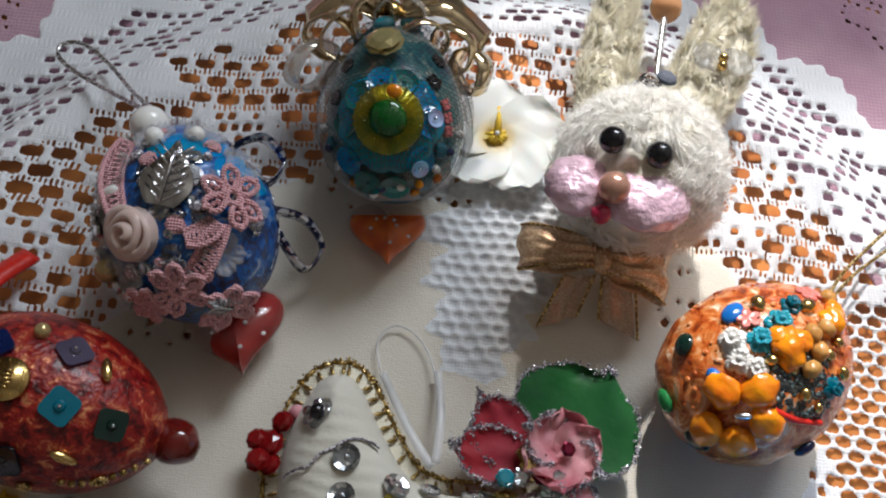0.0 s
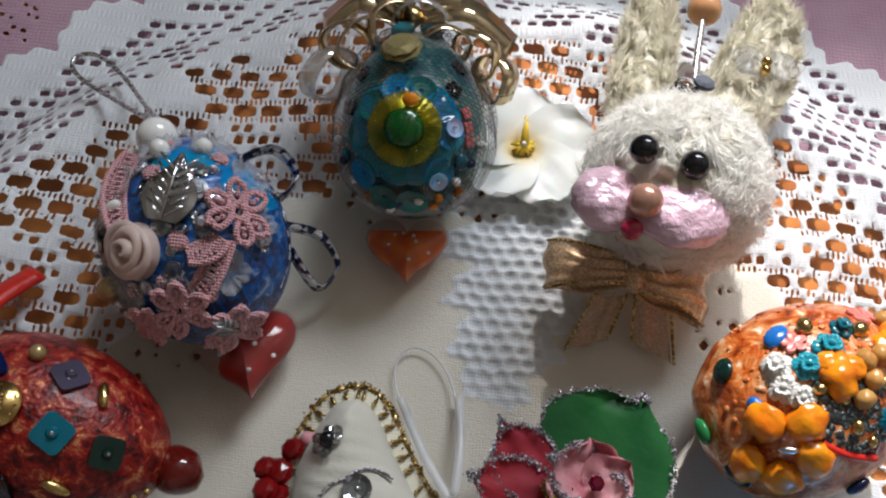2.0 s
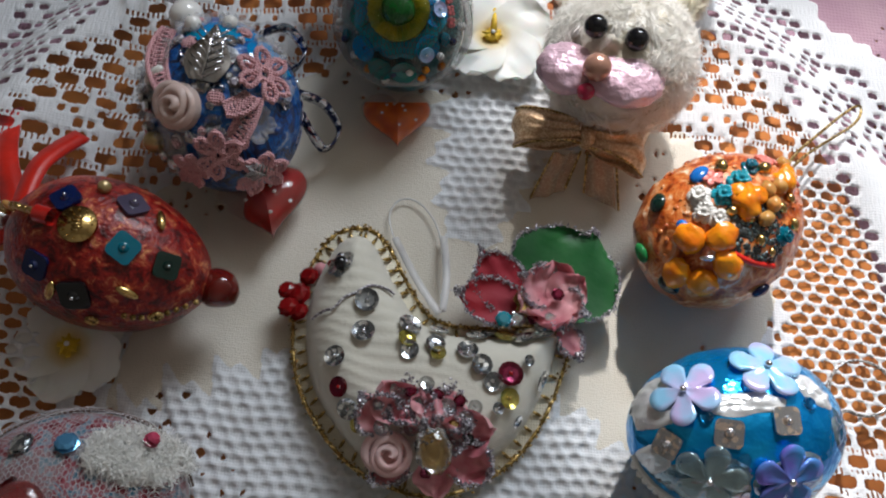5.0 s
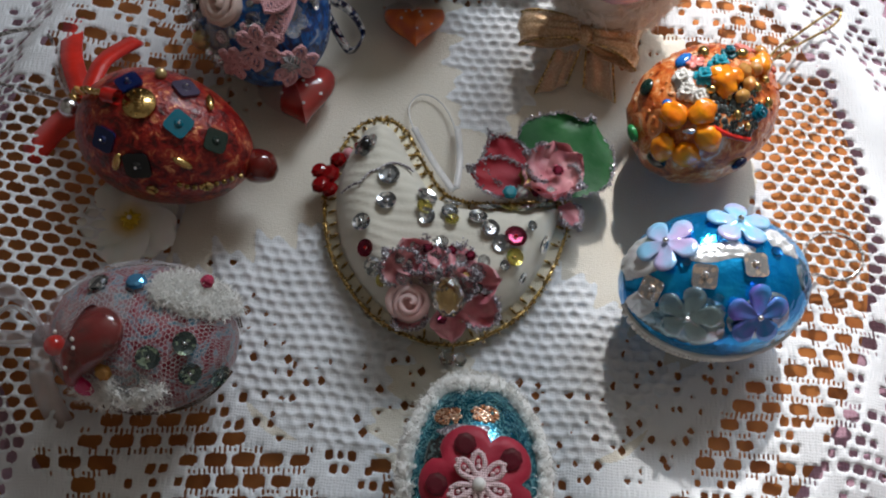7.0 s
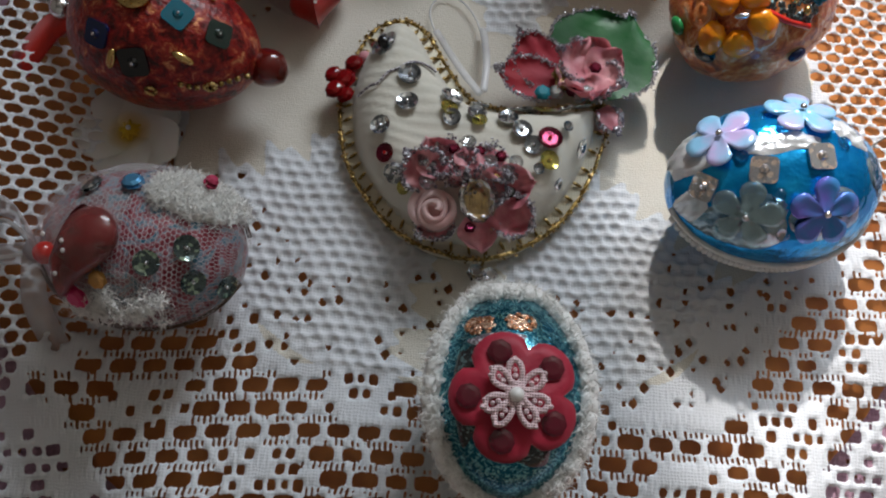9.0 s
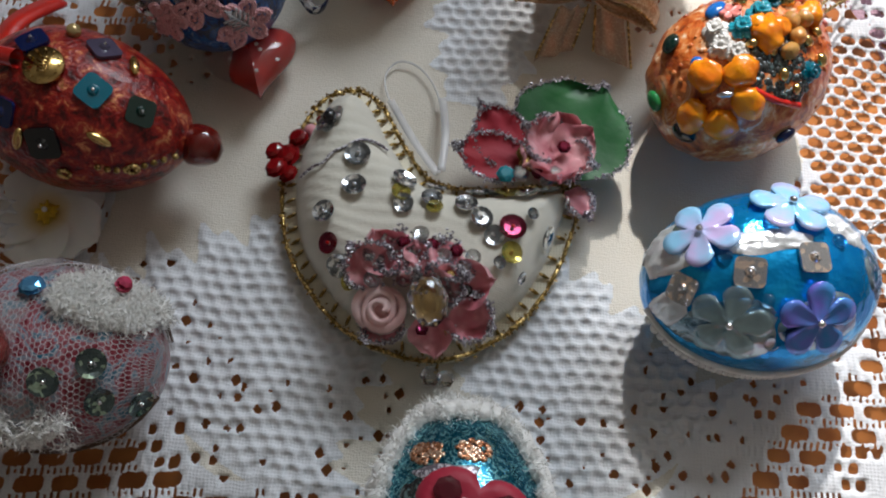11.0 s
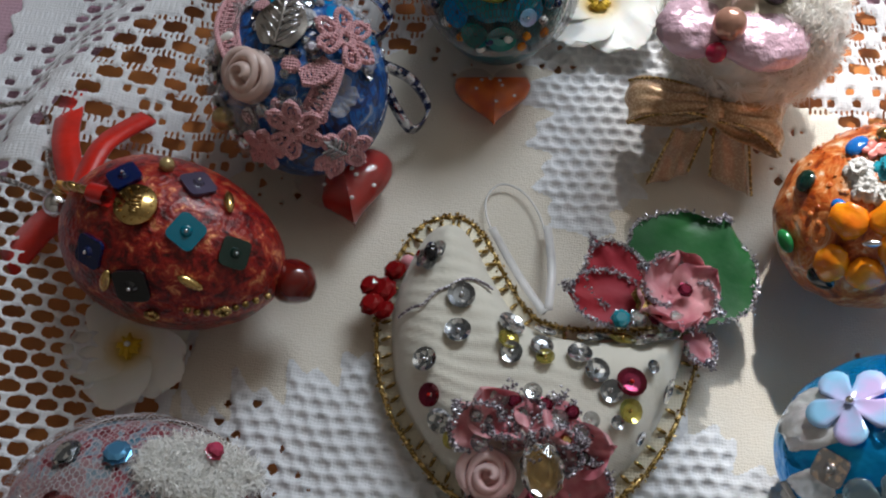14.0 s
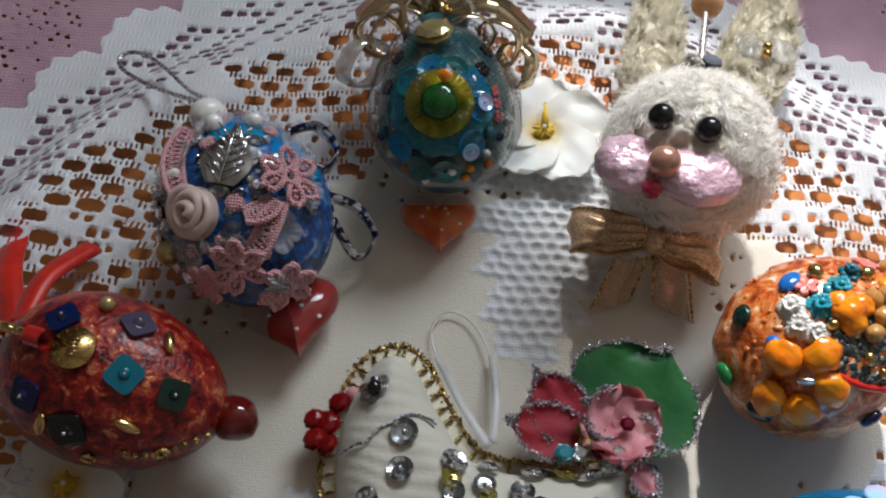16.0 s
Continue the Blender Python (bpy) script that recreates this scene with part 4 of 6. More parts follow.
def crochet(th, m, r, material, n=6, label="pink crocheted flower", cord=0.00062):
    """A crocheted flower: open looped petals round a ring, with knots at the tips and between the loops."""
    ring_ = tube("lace_flower", [m @ Vector((r * 0.24 * math.cos(g), r * 0.24 * math.sin(g), 0.0004)) for g in [2 * math.pi * i / 10 for i in range(10)]], cord * 1.5, material, th, label, closed=True, res=2)
    for i in range(n):
        g0 = 2 * math.pi * i / n + 0.15 * math.sin(i * 2.7)
        pts = []
        for k in range(12):
            a = 2 * math.pi * k / 12
            u = r * (0.62 + 0.36 * math.cos(a) + 0.05 * math.sin(i * 1.9 + k))
            w = r * 0.80 / n * 2.2 * math.sin(a) * (0.65 + 0.35 * math.cos(a * 0.5) ** 2)
            pts.append(m @ (Matrix.Rotation(g0, 3, "Z") @ Vector((u, w, 0.0005 + 0.0004 * math.sin(k * 1.3 + i)))))
        lp = tube("petal", pts, cord * 1.25, material, ring_, closed=True, res=2)
        bm = bmesh.new()
        for u, w, q in ((1.04, 0.0, 1.2), (0.92, 0.17, 1.0), (0.92, -0.17, 1.0), (0.55, 0.0, 1.3), (0.72, 0.0, 1.1)):
            ball(bm, cord * q, m @ (Matrix.Rotation(g0, 4, "Z") @ Matrix.Translation((r * u, r * w, 0.0006))), 6)
        part("knot", bm, material, lp)
    return ring_


def patch(e, x, y, rx, ry, spin, material, name, label="", up=0.4, crumple=0.5, seed=0.0, freq=0.5):
    """An uneven patch (mm) laid over an egg's upper side, crumpled and with a torn outline."""
    V, F, seg, rings = [], [], 40, 9
    ca, sa = math.cos(radians(spin)), math.sin(radians(spin))
    for k in range(rings + 1):
        f = k / rings
        for i in range(seg):
            g = 2 * math.pi * i / seg
            o = 1 + 0.32 * noise.noise(Vector((math.cos(g) * 1.6 + seed, math.sin(g) * 1.6, seed * 0.7)))
            u, v = rx * f * o * math.cos(g), ry * f * o * math.sin(g)
            px, py = x + u * ca - v * sa, y + u * sa + v * ca
            h = up * (1 - 0.9 * f ** 6) + crumple * (abs(noise.noise(Vector((px * freq, py * freq, seed)))) + 0.5 * noise.noise(Vector((px * freq * 2.3, py * freq * 2.3, seed)))) * (1 - f ** 8)
            V.append(e.on(px * 0.001, py * 0.001, max(0.05, h) * 0.001)[0])
    for k in range(rings):
        for i in range(seg):
            j = (i + 1) % seg
            F.append((k * seg + i, (k + 1) * seg + i, (k + 1) * seg + j, k * seg + j))
    return mesh_from(name, V, F, material, e.top, label)


# ---- red egg ----
T = red.top
for x, y, size, spin, m_, lb in ((-79.5, -3.6, 7.2, 5, TEAL, "teal square sequin"), (-69.5, -5.4, 6.8, 20, DKGREEN, "dark green square sequin"),
                                 (-101, -9, 7.0, 8, DKBLUE, "dark blue square sequin"), (-91, -15, 8.0, 12, BLACK, "dark square sequin"),
                                 (-80, 9, 7.0, -10, LILAC, "silver square sequin"), (-96, 8, 7.0, 20, DKBLUE, "dark blue square sequin")):
    square(T, mm(red, x - 0.5, y - 2.5, 0.6, spin), size * 0.001, m_, label=lb)
bm = bmesh.new()
cm = mm(red, -91.5, -2.0, 1.0)
bmesh.ops.create_cone(bm, cap_ends=True, segments=32, radius1=0.005, radius2=0.0048, depth=0.001, matrix=cm)
for i in range(12):
    ball(bm, 0.0003, cm @ Matrix.Translation((0.004 * math.cos(i * 0.5236), 0.004 * math.sin(i * 0.5236), 0.0006)), 6)
for i in range(5):
    box(bm, (0.0034 - abs(i - 2) * 0.0008, 0.0005, 0.0008), cm @ Matrix.Translation((0.0004 * math.sin(i * 2), (i - 2) * 0.0009, 0.0006)))
part("coin", bm, GOLD, T, "embossed gold coin charm")
for x, y, sp in ((-73, 6, -20), (-78, -13, -45), (-97, -14, 80)):
    oval(T, mm(red, x - 0.5, y - 2.5, 0.8, sp), 0.0033, 0.0013, 0.0013, GOLD, label="long gold bead")
bead(T, mm(red, -88.5, 10, 1.0), 0.0019, GOLD_PEARL, label="small gold bead")
for i in range(7):
    f = i / 6
    x, y = -115 + 12.5 * f, 5.5 - 5.0 * f
    oval(T, mm(red, x, y, 2.2, -20), 0.0011, 0.0021 - 0.0005 * (i % 2), 0.0021 - 0.0005 * (i % 2), GOLD if i != 2 else AMBER, label="gold ring bead")
tube("red_tube_bead", [mm(red, x, y, 2.0).translation for x, y in ((-101.5, 0.2), (-99.5, -0.4), (-97.5, -1.0))], 0.0024, RED_BEAD, T, "short red tube bead")
bead(T, Matrix.Translation(loc(T, -121.5, 7.0, 21)), 0.0036, SILVER, label="silver end bead")
lump(T, frame_on(loc(T, -59.5, -7, 19), (0.9, -0.2, 0.3)), 0.0058, 0.0058, 0.0062, mat("dark_red_bead", (0.20, 0.012, 0.008), rough=0.12, coat=0.6, trans=0.3), "end_bead", "large dark red bead", seed=3, rough=0.10)
for a, b, c, w in (((-118, 11, 20), (-127, 28, 16), (-134, 49, 6), 7), ((-117, 12, 20), (-116, 27, 17), (-110, 41, 9), 5.5), ((-118, 6, 20), (-127, 3, 14), (-137, -5, 6), 9)):
    strip(T, [loc(T, *a), loc(T, *b), loc(T, *c)], w * 0.001, RED_RIBBON, "ribbon", "glossy red ribbon end", thick=0.0012)
tube("cord", [loc(T, *p) for p in ((-121, 10, 21), (-131, 20, 14), (-136, 33, 9), (-141, 43, 7), (-150, 46, 5), (-168, 40, 2), (-165, 26, 3), (-149, 20, 8), (-136, 15, 14), (-123, 9, 20))], 0.0007, SILVER_CORD, T, "twisted silver hanging cord")
for i in range(9):
    f = i / 8
    bead(T, mm(red, -80 + 16 * f, -20 + 7 * f * f, 0.3), 0.0009, GOLD_CORD, seg=6)
for x, y in ((-88, -19), (-72, -16)):
    bm = bmesh.new()
    ringm = mm(red, x - 0.5, y - 2.5, 0.4)
    for i in range(10):
        ball(bm, 0.0006, ringm @ Matrix.Translation((0.0013 * math.cos(i * 0.628), 0.0013 * math.sin(i * 0.628), 0)), 6)
    part("gold_ring", bm, GOLD_CORD, T)

# ---- orange egg ----
T = orange.top
for x, y, a, b, m_, lb in ((72, 33, 3.6, 2.5, BRBLUE, "blue oval bead"), (62, 26, 3.2, 2.7, DKGREEN, "dark green oval bead"), (59, 15, 3.4, 2.5, GREEN_BEAD, "green oval bead"),
                           (66, 4, 3.6, 3.0, BLACK, "black oval bead"), (67, 17, 2.2, 1.8, BRBLUE, "small blue bead"), (93, 4, 3.0, 2.0, DKBLUE, "dark blue bead")):
    oval(T, mm(orange, x, y, 0.5, 10), a * 0.001, b * 0.001, 0.0014, m_, label=lb)
bm = bmesh.new()
for i in range(240):
    u, v = noise.random() * 2 * math.pi, math.sqrt(noise.random())
    x, y = 86.5 + 9.5 * v * math.cos(u), 16.5 + 8.5 * v * math.sin(u)
    ball(bm, 0.0009 + 0.0007 * noise.random(), mm(orange, x, y, -0.2), 6, 0.6)
part("glitter_patch", bm, DARK_GLITTER, T, "dark varnished glitter patch")
for i, (x, y) in enumerate(((69, 13.5), (76.5, 13.5), (79, 7.5), (74, 4), (67.5, 6.5))):
    lump(T, mm(orange, x, y, 1.0, i * 72), 0.0046, 0.0039, 0.0026, ORANGE, "petal", "glossy orange petal", seed=i, rough=0.22)
oval(T, mm(orange, 73.5, 9.2, 3.0, 30), 0.0022, 0.0009, 0.0009, SILVER, "bugle_bead", "silver bugle bead")
for x, y, r in ((83, 23.5, 4.6), (81, 26, 3.2), (86, 26, 3.2), (96, 33, 4.2), (98, 37, 3.0)):
    lump(T, mm(orange, x, y, 1.2, x * 7), r * 0.001, r * 0.00085, r * 0.0006, ORANGE, "petal", "glossy orange petal", seed=x, rough=0.34)
for x, y in ((89, 28), (90.5, 24), (88, 19.5), (98, 41), (93, 30)):
    lump(T, mm(orange, x, y, 1.4), 0.0024, 0.0021, 0.0021, AMBER, "bead", "amber bead", seed=y)
for x, y, r, m_, lb in ((82, 30.5, 3.8, TURQ, "turquoise rose bead"), (77, 25.5, 3.6, TURQ, "turquoise rose bead"), (86, 36, 2.8, TEAL, "teal rose bead"), (95, 17, 3.0, TEAL, "teal rose bead"),
                        (71, 25.5, 3.6, WHITE_ROSE, "white rose bead"), (72, 20.5, 3.6, WHITE_ROSE, "white rose bead"), (75.5, 18.5, 3.0, WHITE_ROSE, "white rose bead")):
    f = blossom(T, mm(orange, x, y, 1.2, x * 13), r * 0.001, m_, 5, "rose_bead", lb, depth=0.25, cup=-0.25, thick=0.0012, ruffle=0.05)
    blossom(f, mm(orange, x, y, 2.0, x * 29), r * 0.00062, m_, 4, "inner_petal", depth=0.3, cup=0.25, thick=0.0010, ruffle=0.08)
    bead(f, mm(orange, x, y, 2.0), r * 0.00025, m_, "inner_petal", seg=6)
for x, y, r in ((78, 35.5, 1.9), (90, 36, 1.9), (79, 20.5, 1.4), (93.5, 24, 1.4), (87, 14, 1.4), (98, 21, 1.5), (84, 19, 1.1), (91, 12, 1.1), (97, 28, 1.2)):
    oval(T, mm(orange, x, y, 0.8, 60), r * 0.0013, r * 0.001, r * 0.001, GOLD, label="gold bead")
for x, y, sp in ((92, 41, 0), (96, 43, 40), (75, 31, 20), (103, 39, 10)):
    blossom(T, mm(orange, x, y, 1.0, sp), 0.0030, mat("coral_flower", (0.75, 0.20, 0.16), rough=0.35, coat=0.4), label="small coral flower")
tube("red_thread", [mm(orange, x, y, 0.6).translation for x, y in ((80, 10), (84, 8.8), (88, 8.6), (93, 9.5))], 0.0009, RED_BEAD, T)
tube("cord", [loc(T, *p) for p in ((104, 44, 20), (111, 56, 15), (122, 67, 9), (137, 82, 4), (145, 88, 2), (143, 80, 2), (129, 69, 6), (115, 57, 12), (105, 45, 20))], 0.0005, GOLD_CORD, T, "twisted gold hanging cord")
bm = bmesh.new()
for i in range(260):
    u = noise.random()
    x, y = 62 + 44 * u, 6 + 40 * noise.random()
    p, n = orange.on(x * 0.001, y * 0.001)
    if n.z > 0.25:
        ball(bm, 0.0003 + 0.0006 * noise.random(), frame_on(p, n), 5, 0.5)
tagged(part("paint_crust", bm, ORANGE_SHELL, T, "varnished paint crust"), kind="stuff")

# ---- blue foil egg ----
T = blue.top
for x, y, r, m_, lb, sp, up in ((66, -30, 9.4, IRI_BLUE, "blue iridescent flower sequin", 20, 2.0), (86, -23, 9.6, IRI_BLUE, "blue iridescent flower sequin", 50, 2.0),
                                (90.5, -49, 9.4, IRI_PURPLE, "purple iridescent flower sequin", 10, 2.0), (72, -50, 9.4, IRI_CLEAR, "clear iridescent flower sequin", 30, 2.0)):
    f = blossom(T, mm(blue, x, y, up, sp), r * 0.001, m_, 5, "flower_sequin", lb, depth=0.66, cup=-0.10, thick=0.0007, sharp=0.40)
    bead(f, mm(blue, x, y, up + 0.6), 0.0010, SILVER, seg=8)
for x, y, s, sp in ((62, -42.5, 6.8, 35), (75, -40.2, 7.0, 45), (89, -36.3, 7.0, 42)):
    square(T, mm(blue, x, y, 0.8, sp), s * 0.001, PRISM, label="silver diamond sequin")
for x, y in ((79, -46), (57, -37), (96, -31), (82, -54), (70, -36)):
    bead(T, mm(blue, x, y, 0.4), 0.0018, CRYSTAL, label="clear bead", squash=0.7)
for k, (x, y, rx, ry, sp, m_, lb) in enumerate(((61, -30.5, 8.5, 6.0, 60, WHITE_FOIL, "crumpled white foil"), (79, -32.5, 9.0, 3.2, 8, WHITE_FOIL, "crumpled white foil"), (98, -27, 6.5, 3.4, -25, WHITE_FOIL, "crumpled white foil"),
                                                (107, -36, 3.2, 6.0, 20, GREY_FOIL, "silver grey foil"), (72, -51, 12, 5.2, -8, GREY_FOIL, "silver grey foil"), (92, -49, 10, 4.6, 14, GREY_FOIL, "silver grey foil"), (60, -45, 4.2, 3.0, -40, WHITE_FOIL, "crumpled white foil"))):
    patch(blue, x, y, rx, ry, sp, m_, "foil_patch", lb, 0.35, 1.1, k * 3.7, 0.42)
for i in range(40):
    s_ = -0.93 + 1.86 * i / 39
    q = surf(blue, s_, math.pi + 0.34, 0.0006)
    bead(T, Matrix.Translation(q), 0.00125, PEARL, "trim_pearl", "small white trim pearl" if i == 0 else "", seg=8)
tube("trim_band", [surf(blue, -0.97 + 1.94 * i / 24, math.pi + 0.12, 0.0002) for i in range(25)], 0.0010, SOFT_WHITE, T, "white edging band")
tube("cord", [loc(T, *p) for p in ((112, -28, 16), (119, -20, 8), (123, -11, 2.4), (130, -5, 1.6), (139, -6, 1.6), (144, -12, 1.6), (141, -20, 1.6), (133, -23.5, 1.8), (124, -21, 4), (113, -29, 15))], 0.0005, SILVER_CORD, T, "thin grey hanging cord")

# ---- net covered egg ----
T = net.top
patch(net, -94, -66, 12, 7, 20, TULLE, "tulle_patch", "bunched white tulle", 0.8, 0.9, 2.0)
patch(net, -84, -82, 12, 4, -8, TULLE, "tulle_patch", "bunched white tulle", 0.8, 0.9, 5.0)
netting(net, 0.0015, 0.00017, WHITE_NET, label="fine white net")
patch(net, -67.5, -58, 8.5, 5.4, 8, SOFT_WHITE, "fluff_base", "matted white wool", 1.4, 1.4, 1.0, 0.6)
roots = []
for i in range(190):
    a, rr = noise.random() * 6.283, math.sqrt(noise.random())
    roots.append(net.on((-68.5 + 9.5 * rr * math.cos(a)) * 0.001, (-57.5 + 6.0 * rr * math.sin(a)) * 0.001, 0.0002))
for i in range(45):
    roots.append(net.on((-97 + 24 * noise.random()) * 0.001, (-85.5 + 4 * noise.random()) * 0.001, 0.0002))
fluff(T, roots, 0.0034, 40, FLUFF, label="white fluff trimming", lie=0.7, seed=3, deep=0.003, curl=1.0, width=0.00022)
gem(T, mm(net, -67, -55.5, 4.6), 0.0021, 0.004, mat("pink_bead", (0.80, 0.10, 0.20), rough=0.12, trans=0.3), "bead", "pink faceted bead", 6)
gem(T, mm(net, -82.5, -56.5, 1.6), 0.0030, 0.003, iridescent("blue_crystal", (0.12, 0.35, 0.60), 400), "gem", "sparkling blue stone")
gem(T, mm(net, -93, -57, 1.4), 0.0032, 0.0025, SEQ_FACET, "gem", "grey crystal stone")
for x, y in ((-76, -75.5), (-66.5, -77.5), (-68, -71), (-60.5, -76)):
    sequin(T, mm(net, x, y, 1.6), 0.0033, SEQ_DARK, "dark prismatic sequin", SILVER)
heart(T, mm(net, -92.5, -73, 4.0, 32), 0.0285, HEART_CLEAR, mat("wine_red_plastic", (0.22, 0.004, 0.006), rough=0.06, bump=1.0, bscale=260, trans=0.25, coat=0.8, color2=(0.10, 0.002, 0.003), scale=130), "clear heart with a wine-red half", half=-0.04, dots=4)
bead(T, mm(net, -101, -73, 2.4), 0.0030, RED_BEAD, label="red bead")
tube("seam_cord", [surf(net, -0.96 + 1.92 * i / 24, 0.06, 0.0010) for i in range(25)], 0.0006, BROWN_CORD, T, "dark seam cord")
tube("seam_cord", [surf(net, -0.96 + 1.92 * i / 24, math.pi - 0.06, 0.0010) for i in range(25)], 0.0006, BROWN_CORD, T, "dark seam cord")
gem(T, mm(net, -92, -81.5, 3.4), 0.0034, 0.003, mat("magenta_jewel", (0.75, 0.03, 0.16), rough=0.1, trans=0.3, coat=0.5), "gem", "magenta faceted stone", 7)
gem(T, mm(net, -86.5, -79, 3.0), 0.0026, 0.003, AMBER, "gem", "amber faceted stone", 6)
tube("ribbon", [loc(T, *p) for p in ((-112, -68, 22), (-121, -60, 20), (-130, -57, 12), (-137, -64, 7), (-131, -70, 12), (-113, -69, 22))], 0.0007, SATIN, T)
strip(T, [loc(T, *p) for p in ((-111, -68, 24), (-120, -58, 22), (-131, -54, 14), (-139, -60, 8), (-133, -67, 11), (-113, -69, 21))], 0.008, ORGANZA, "organza_loop", "sheer organza ribbon loop", side=(0.2, 0.3, 1))
strip(T, [loc(T, *p) for p in ((-112, -69, 22), (-113, -80, 14), (-108, -91, 4))], 0.007, ORGANZA, "ribbon_end", "sheer organza ribbon end")
bead(T, Matrix.Translation(loc(T, -112, -68, 22)), 0.0036, mat("organza_knot", (0.35, 0.32, 0.34), rough=0.5), "knot", "grey ribbon knot", squash=0.8)

# ---- fluff trimmed egg ----
T = fluffy.top
roots = []
for i in range(420):
    g = i * 0.015 * 6.0 + noise.random() * 0.2
    s = math.cos(g) * 0.98
    side = 0.40 + 0.22 * noise.random()
    p = surf(fluffy, s, side if math.sin(g) > 0 else math.pi - side, 0.0003)
    n = (p - Vector((0, 0, fluffy.c))).normalized()
    roots.append((p, n))
for i in range(60):
    p = surf(fluffy, 0.80 + 0.18 * noise.random(), 0.4 + 2.3 * noise.random(), 0.0003)
    roots.append((p, (p - Vector((0, 0, fluffy.c))).normalized()))
for sgn, lo_ in ((1, 0.50), (-1, math.pi - 0.50)):
    yp = [surf(fluffy, -0.97 + 1.94 * i / 40, lo_ + 0.06 * math.sin(i * 1.7), 0.0012 + 0.0006 * math.sin(i * 2.3)) for i in range(41)]
    tube("yarn", yp, 0.0021, SOFT_WHITE, T, "thick white chenille yarn", res=3)
tube("yarn", [surf(fluffy, 0.90 + 0.04 * math.sin(i * 2.1), 0.45 + (math.pi - 0.9) * i / 16, 0.0012) for i in range(17)], 0.0022, SOFT_WHITE, T, "thick white chenille yarn", res=3)
tube("rim_cord", [surf(fluffy, -0.97 + 1.9 * i / 30, math.pi - 0.22, 0.0012) for i in range(31)], 0.0011, BROWN_CORD, T, "dark brown rim cord")
fluff(T, roots, 0.0036, 24, FLUFF, label="white fluffy yarn trimming", lie=0.75, seed=5, deep=0.002, width=0.00024, curl=0.9)
patch(fluffy, 9.5, -89, 6.5, 2.4, 5, SILVER_GLITTER, "glitter_patch", "silver glitter patch", 0.4, 0.3, 3.0)
patch(fluffy, 3.5, -101, 3.4, 12, 3, DARK_GLITTER, "glitter_patch", "dark varnished glitter patch", 0.4, 0.5, 4.0)
patch(fluffy, 18, -112, 6, 5, 3, DARK_GLITTER, "glitter_patch", "dark varnished glitter patch", 0.4, 0.5, 8.0)
for x, y in ((5.5, -84.5), (15, -83.5)):
    bm = bmesh.new()
    for i in range(90):
        a, rr = noise.random() * 6.283, math.sqrt(noise.random())
        ball(bm, 0.0007, mm(fluffy, x + 3.6 * rr * math.cos(a), y + 2.4 * rr * math.sin(a), 0.1), 5, 0.6)
    part("glitter_patch", bm, COPPER_GLITTER, T, "copper glitter patch")
fm = mm(fluffy, 13.6, -102.5, 3.2, 40)
f = blossom(T, fm, 0.0152, RED_FELT, 5, "flower", "red five-petalled cloth flower", depth=0.27, cup=-0.10, thick=0.0014, sharp=0.5)
for i in range(5):
    g = 2 * math.pi * i / 5
    gem(f, fm @ Matrix.Translation((0.0106 * math.cos(g), 0.0106 * math.sin(g), -0.0006)), 0.0030, 0.0008, mat("dark_red_jewel", (0.11, 0.003, 0.014), rough=0.12, coat=0.6), "stone", "dark red stone")
crochet(f, fm @ Matrix.Translation((0, 0, 0.0012)), 0.0078, PALE_CROCHET, 7, "pale pink crocheted flower", 0.00055)
bead(f, fm @ Matrix.Translation((0, 0, 0.0026)), 0.0018, PEARL, "pearl", "small pearl")

# ---- teal net egg ----
T = green.top
jm = mm(green, -17, 76.5, 1.2) @ Matrix.Scale(1.14, 4)
blossom(T, jm, 0.0122, TEAL_FILM, 12, "flower_sequin", "round dark teal film", depth=0.06, cup=-0.24, thick=0.0010, sharp=1.0)
GREEN_FILM = mat("green_teal_film", (0.0, 0.21, 0.18), rough=0.12, color2=(0.0, 0.13, 0.15), scale=160, bump=0.4, bscale=260, coat=0.6)
for a_, r_, m_ in ((10, 10.2, BLUE_FILM), (42, 10.0, BLUE_FILM), (75, 10.2, GREEN_FILM), (105, 10.4, BLUE_FILM), (140, 10.0, GREEN_FILM), (175, 10.2, GREEN_FILM), (215, 10.6, BLUE_FILM), (250, 10.6, GREEN_FILM), (285, 11.0, GREEN_FILM), (325, 10.4, BLUE_FILM)):
    x, y = -17 + r_ * math.cos(radians(a_)), 76.0 + r_ * math.sin(radians(a_))
    sequin(T, mm(green, x, y, 1.5, a_), 0.0040, m_, "round blue-green film sequin")
for x, y in ((-6.5, 79), (-8.8, 69.0)):
    sequin(T, mm(green, x, y, 2.6, 20), 0.0024, IRI_BLUE, "bright blue paillette", SILVER)
bm = bmesh.new()
for i in range(30):
    g = 2 * math.pi * i / 30
    oval_m = jm @ Matrix.Rotation(g, 4, "Z") @ Matrix.Translation((0.0064, 0, 0.0014))
    bmesh.ops.create_uvsphere(bm, u_segments=8, v_segments=6, radius=1.0, matrix=oval_m @ Matrix.Diagonal((0.0020, 0.00055, 0.0010 + 0.0003 * (i % 2), 1)))
part("jewel_rim", bm, YELLOW_CLEAR, T, "fluted clear yellow rim")
bm = bmesh.new()
bmesh.ops.create_cone(bm, cap_ends=True, segments=32, radius1=0.0082, radius2=0.0078, depth=0.0012, matrix=jm @ Matrix.Translation((0, 0, 0.0004)))
part("jewel_plate", bm, mat("yellow_foil", (0.36, 0.33, 0.04), rough=0.25, metal=0.4, color2=(0.12, 0.20, 0.03), scale=260, bump=0.6), T)
gj = lump(T, jm @ Matrix.Translation((0, 0, 0.0014)), 0.0044, 0.0044, 0.0026, GREEN_CLEAR, "jewel", "domed green jewel", seed=2, rough=0.10)
bm = bmesh.new()
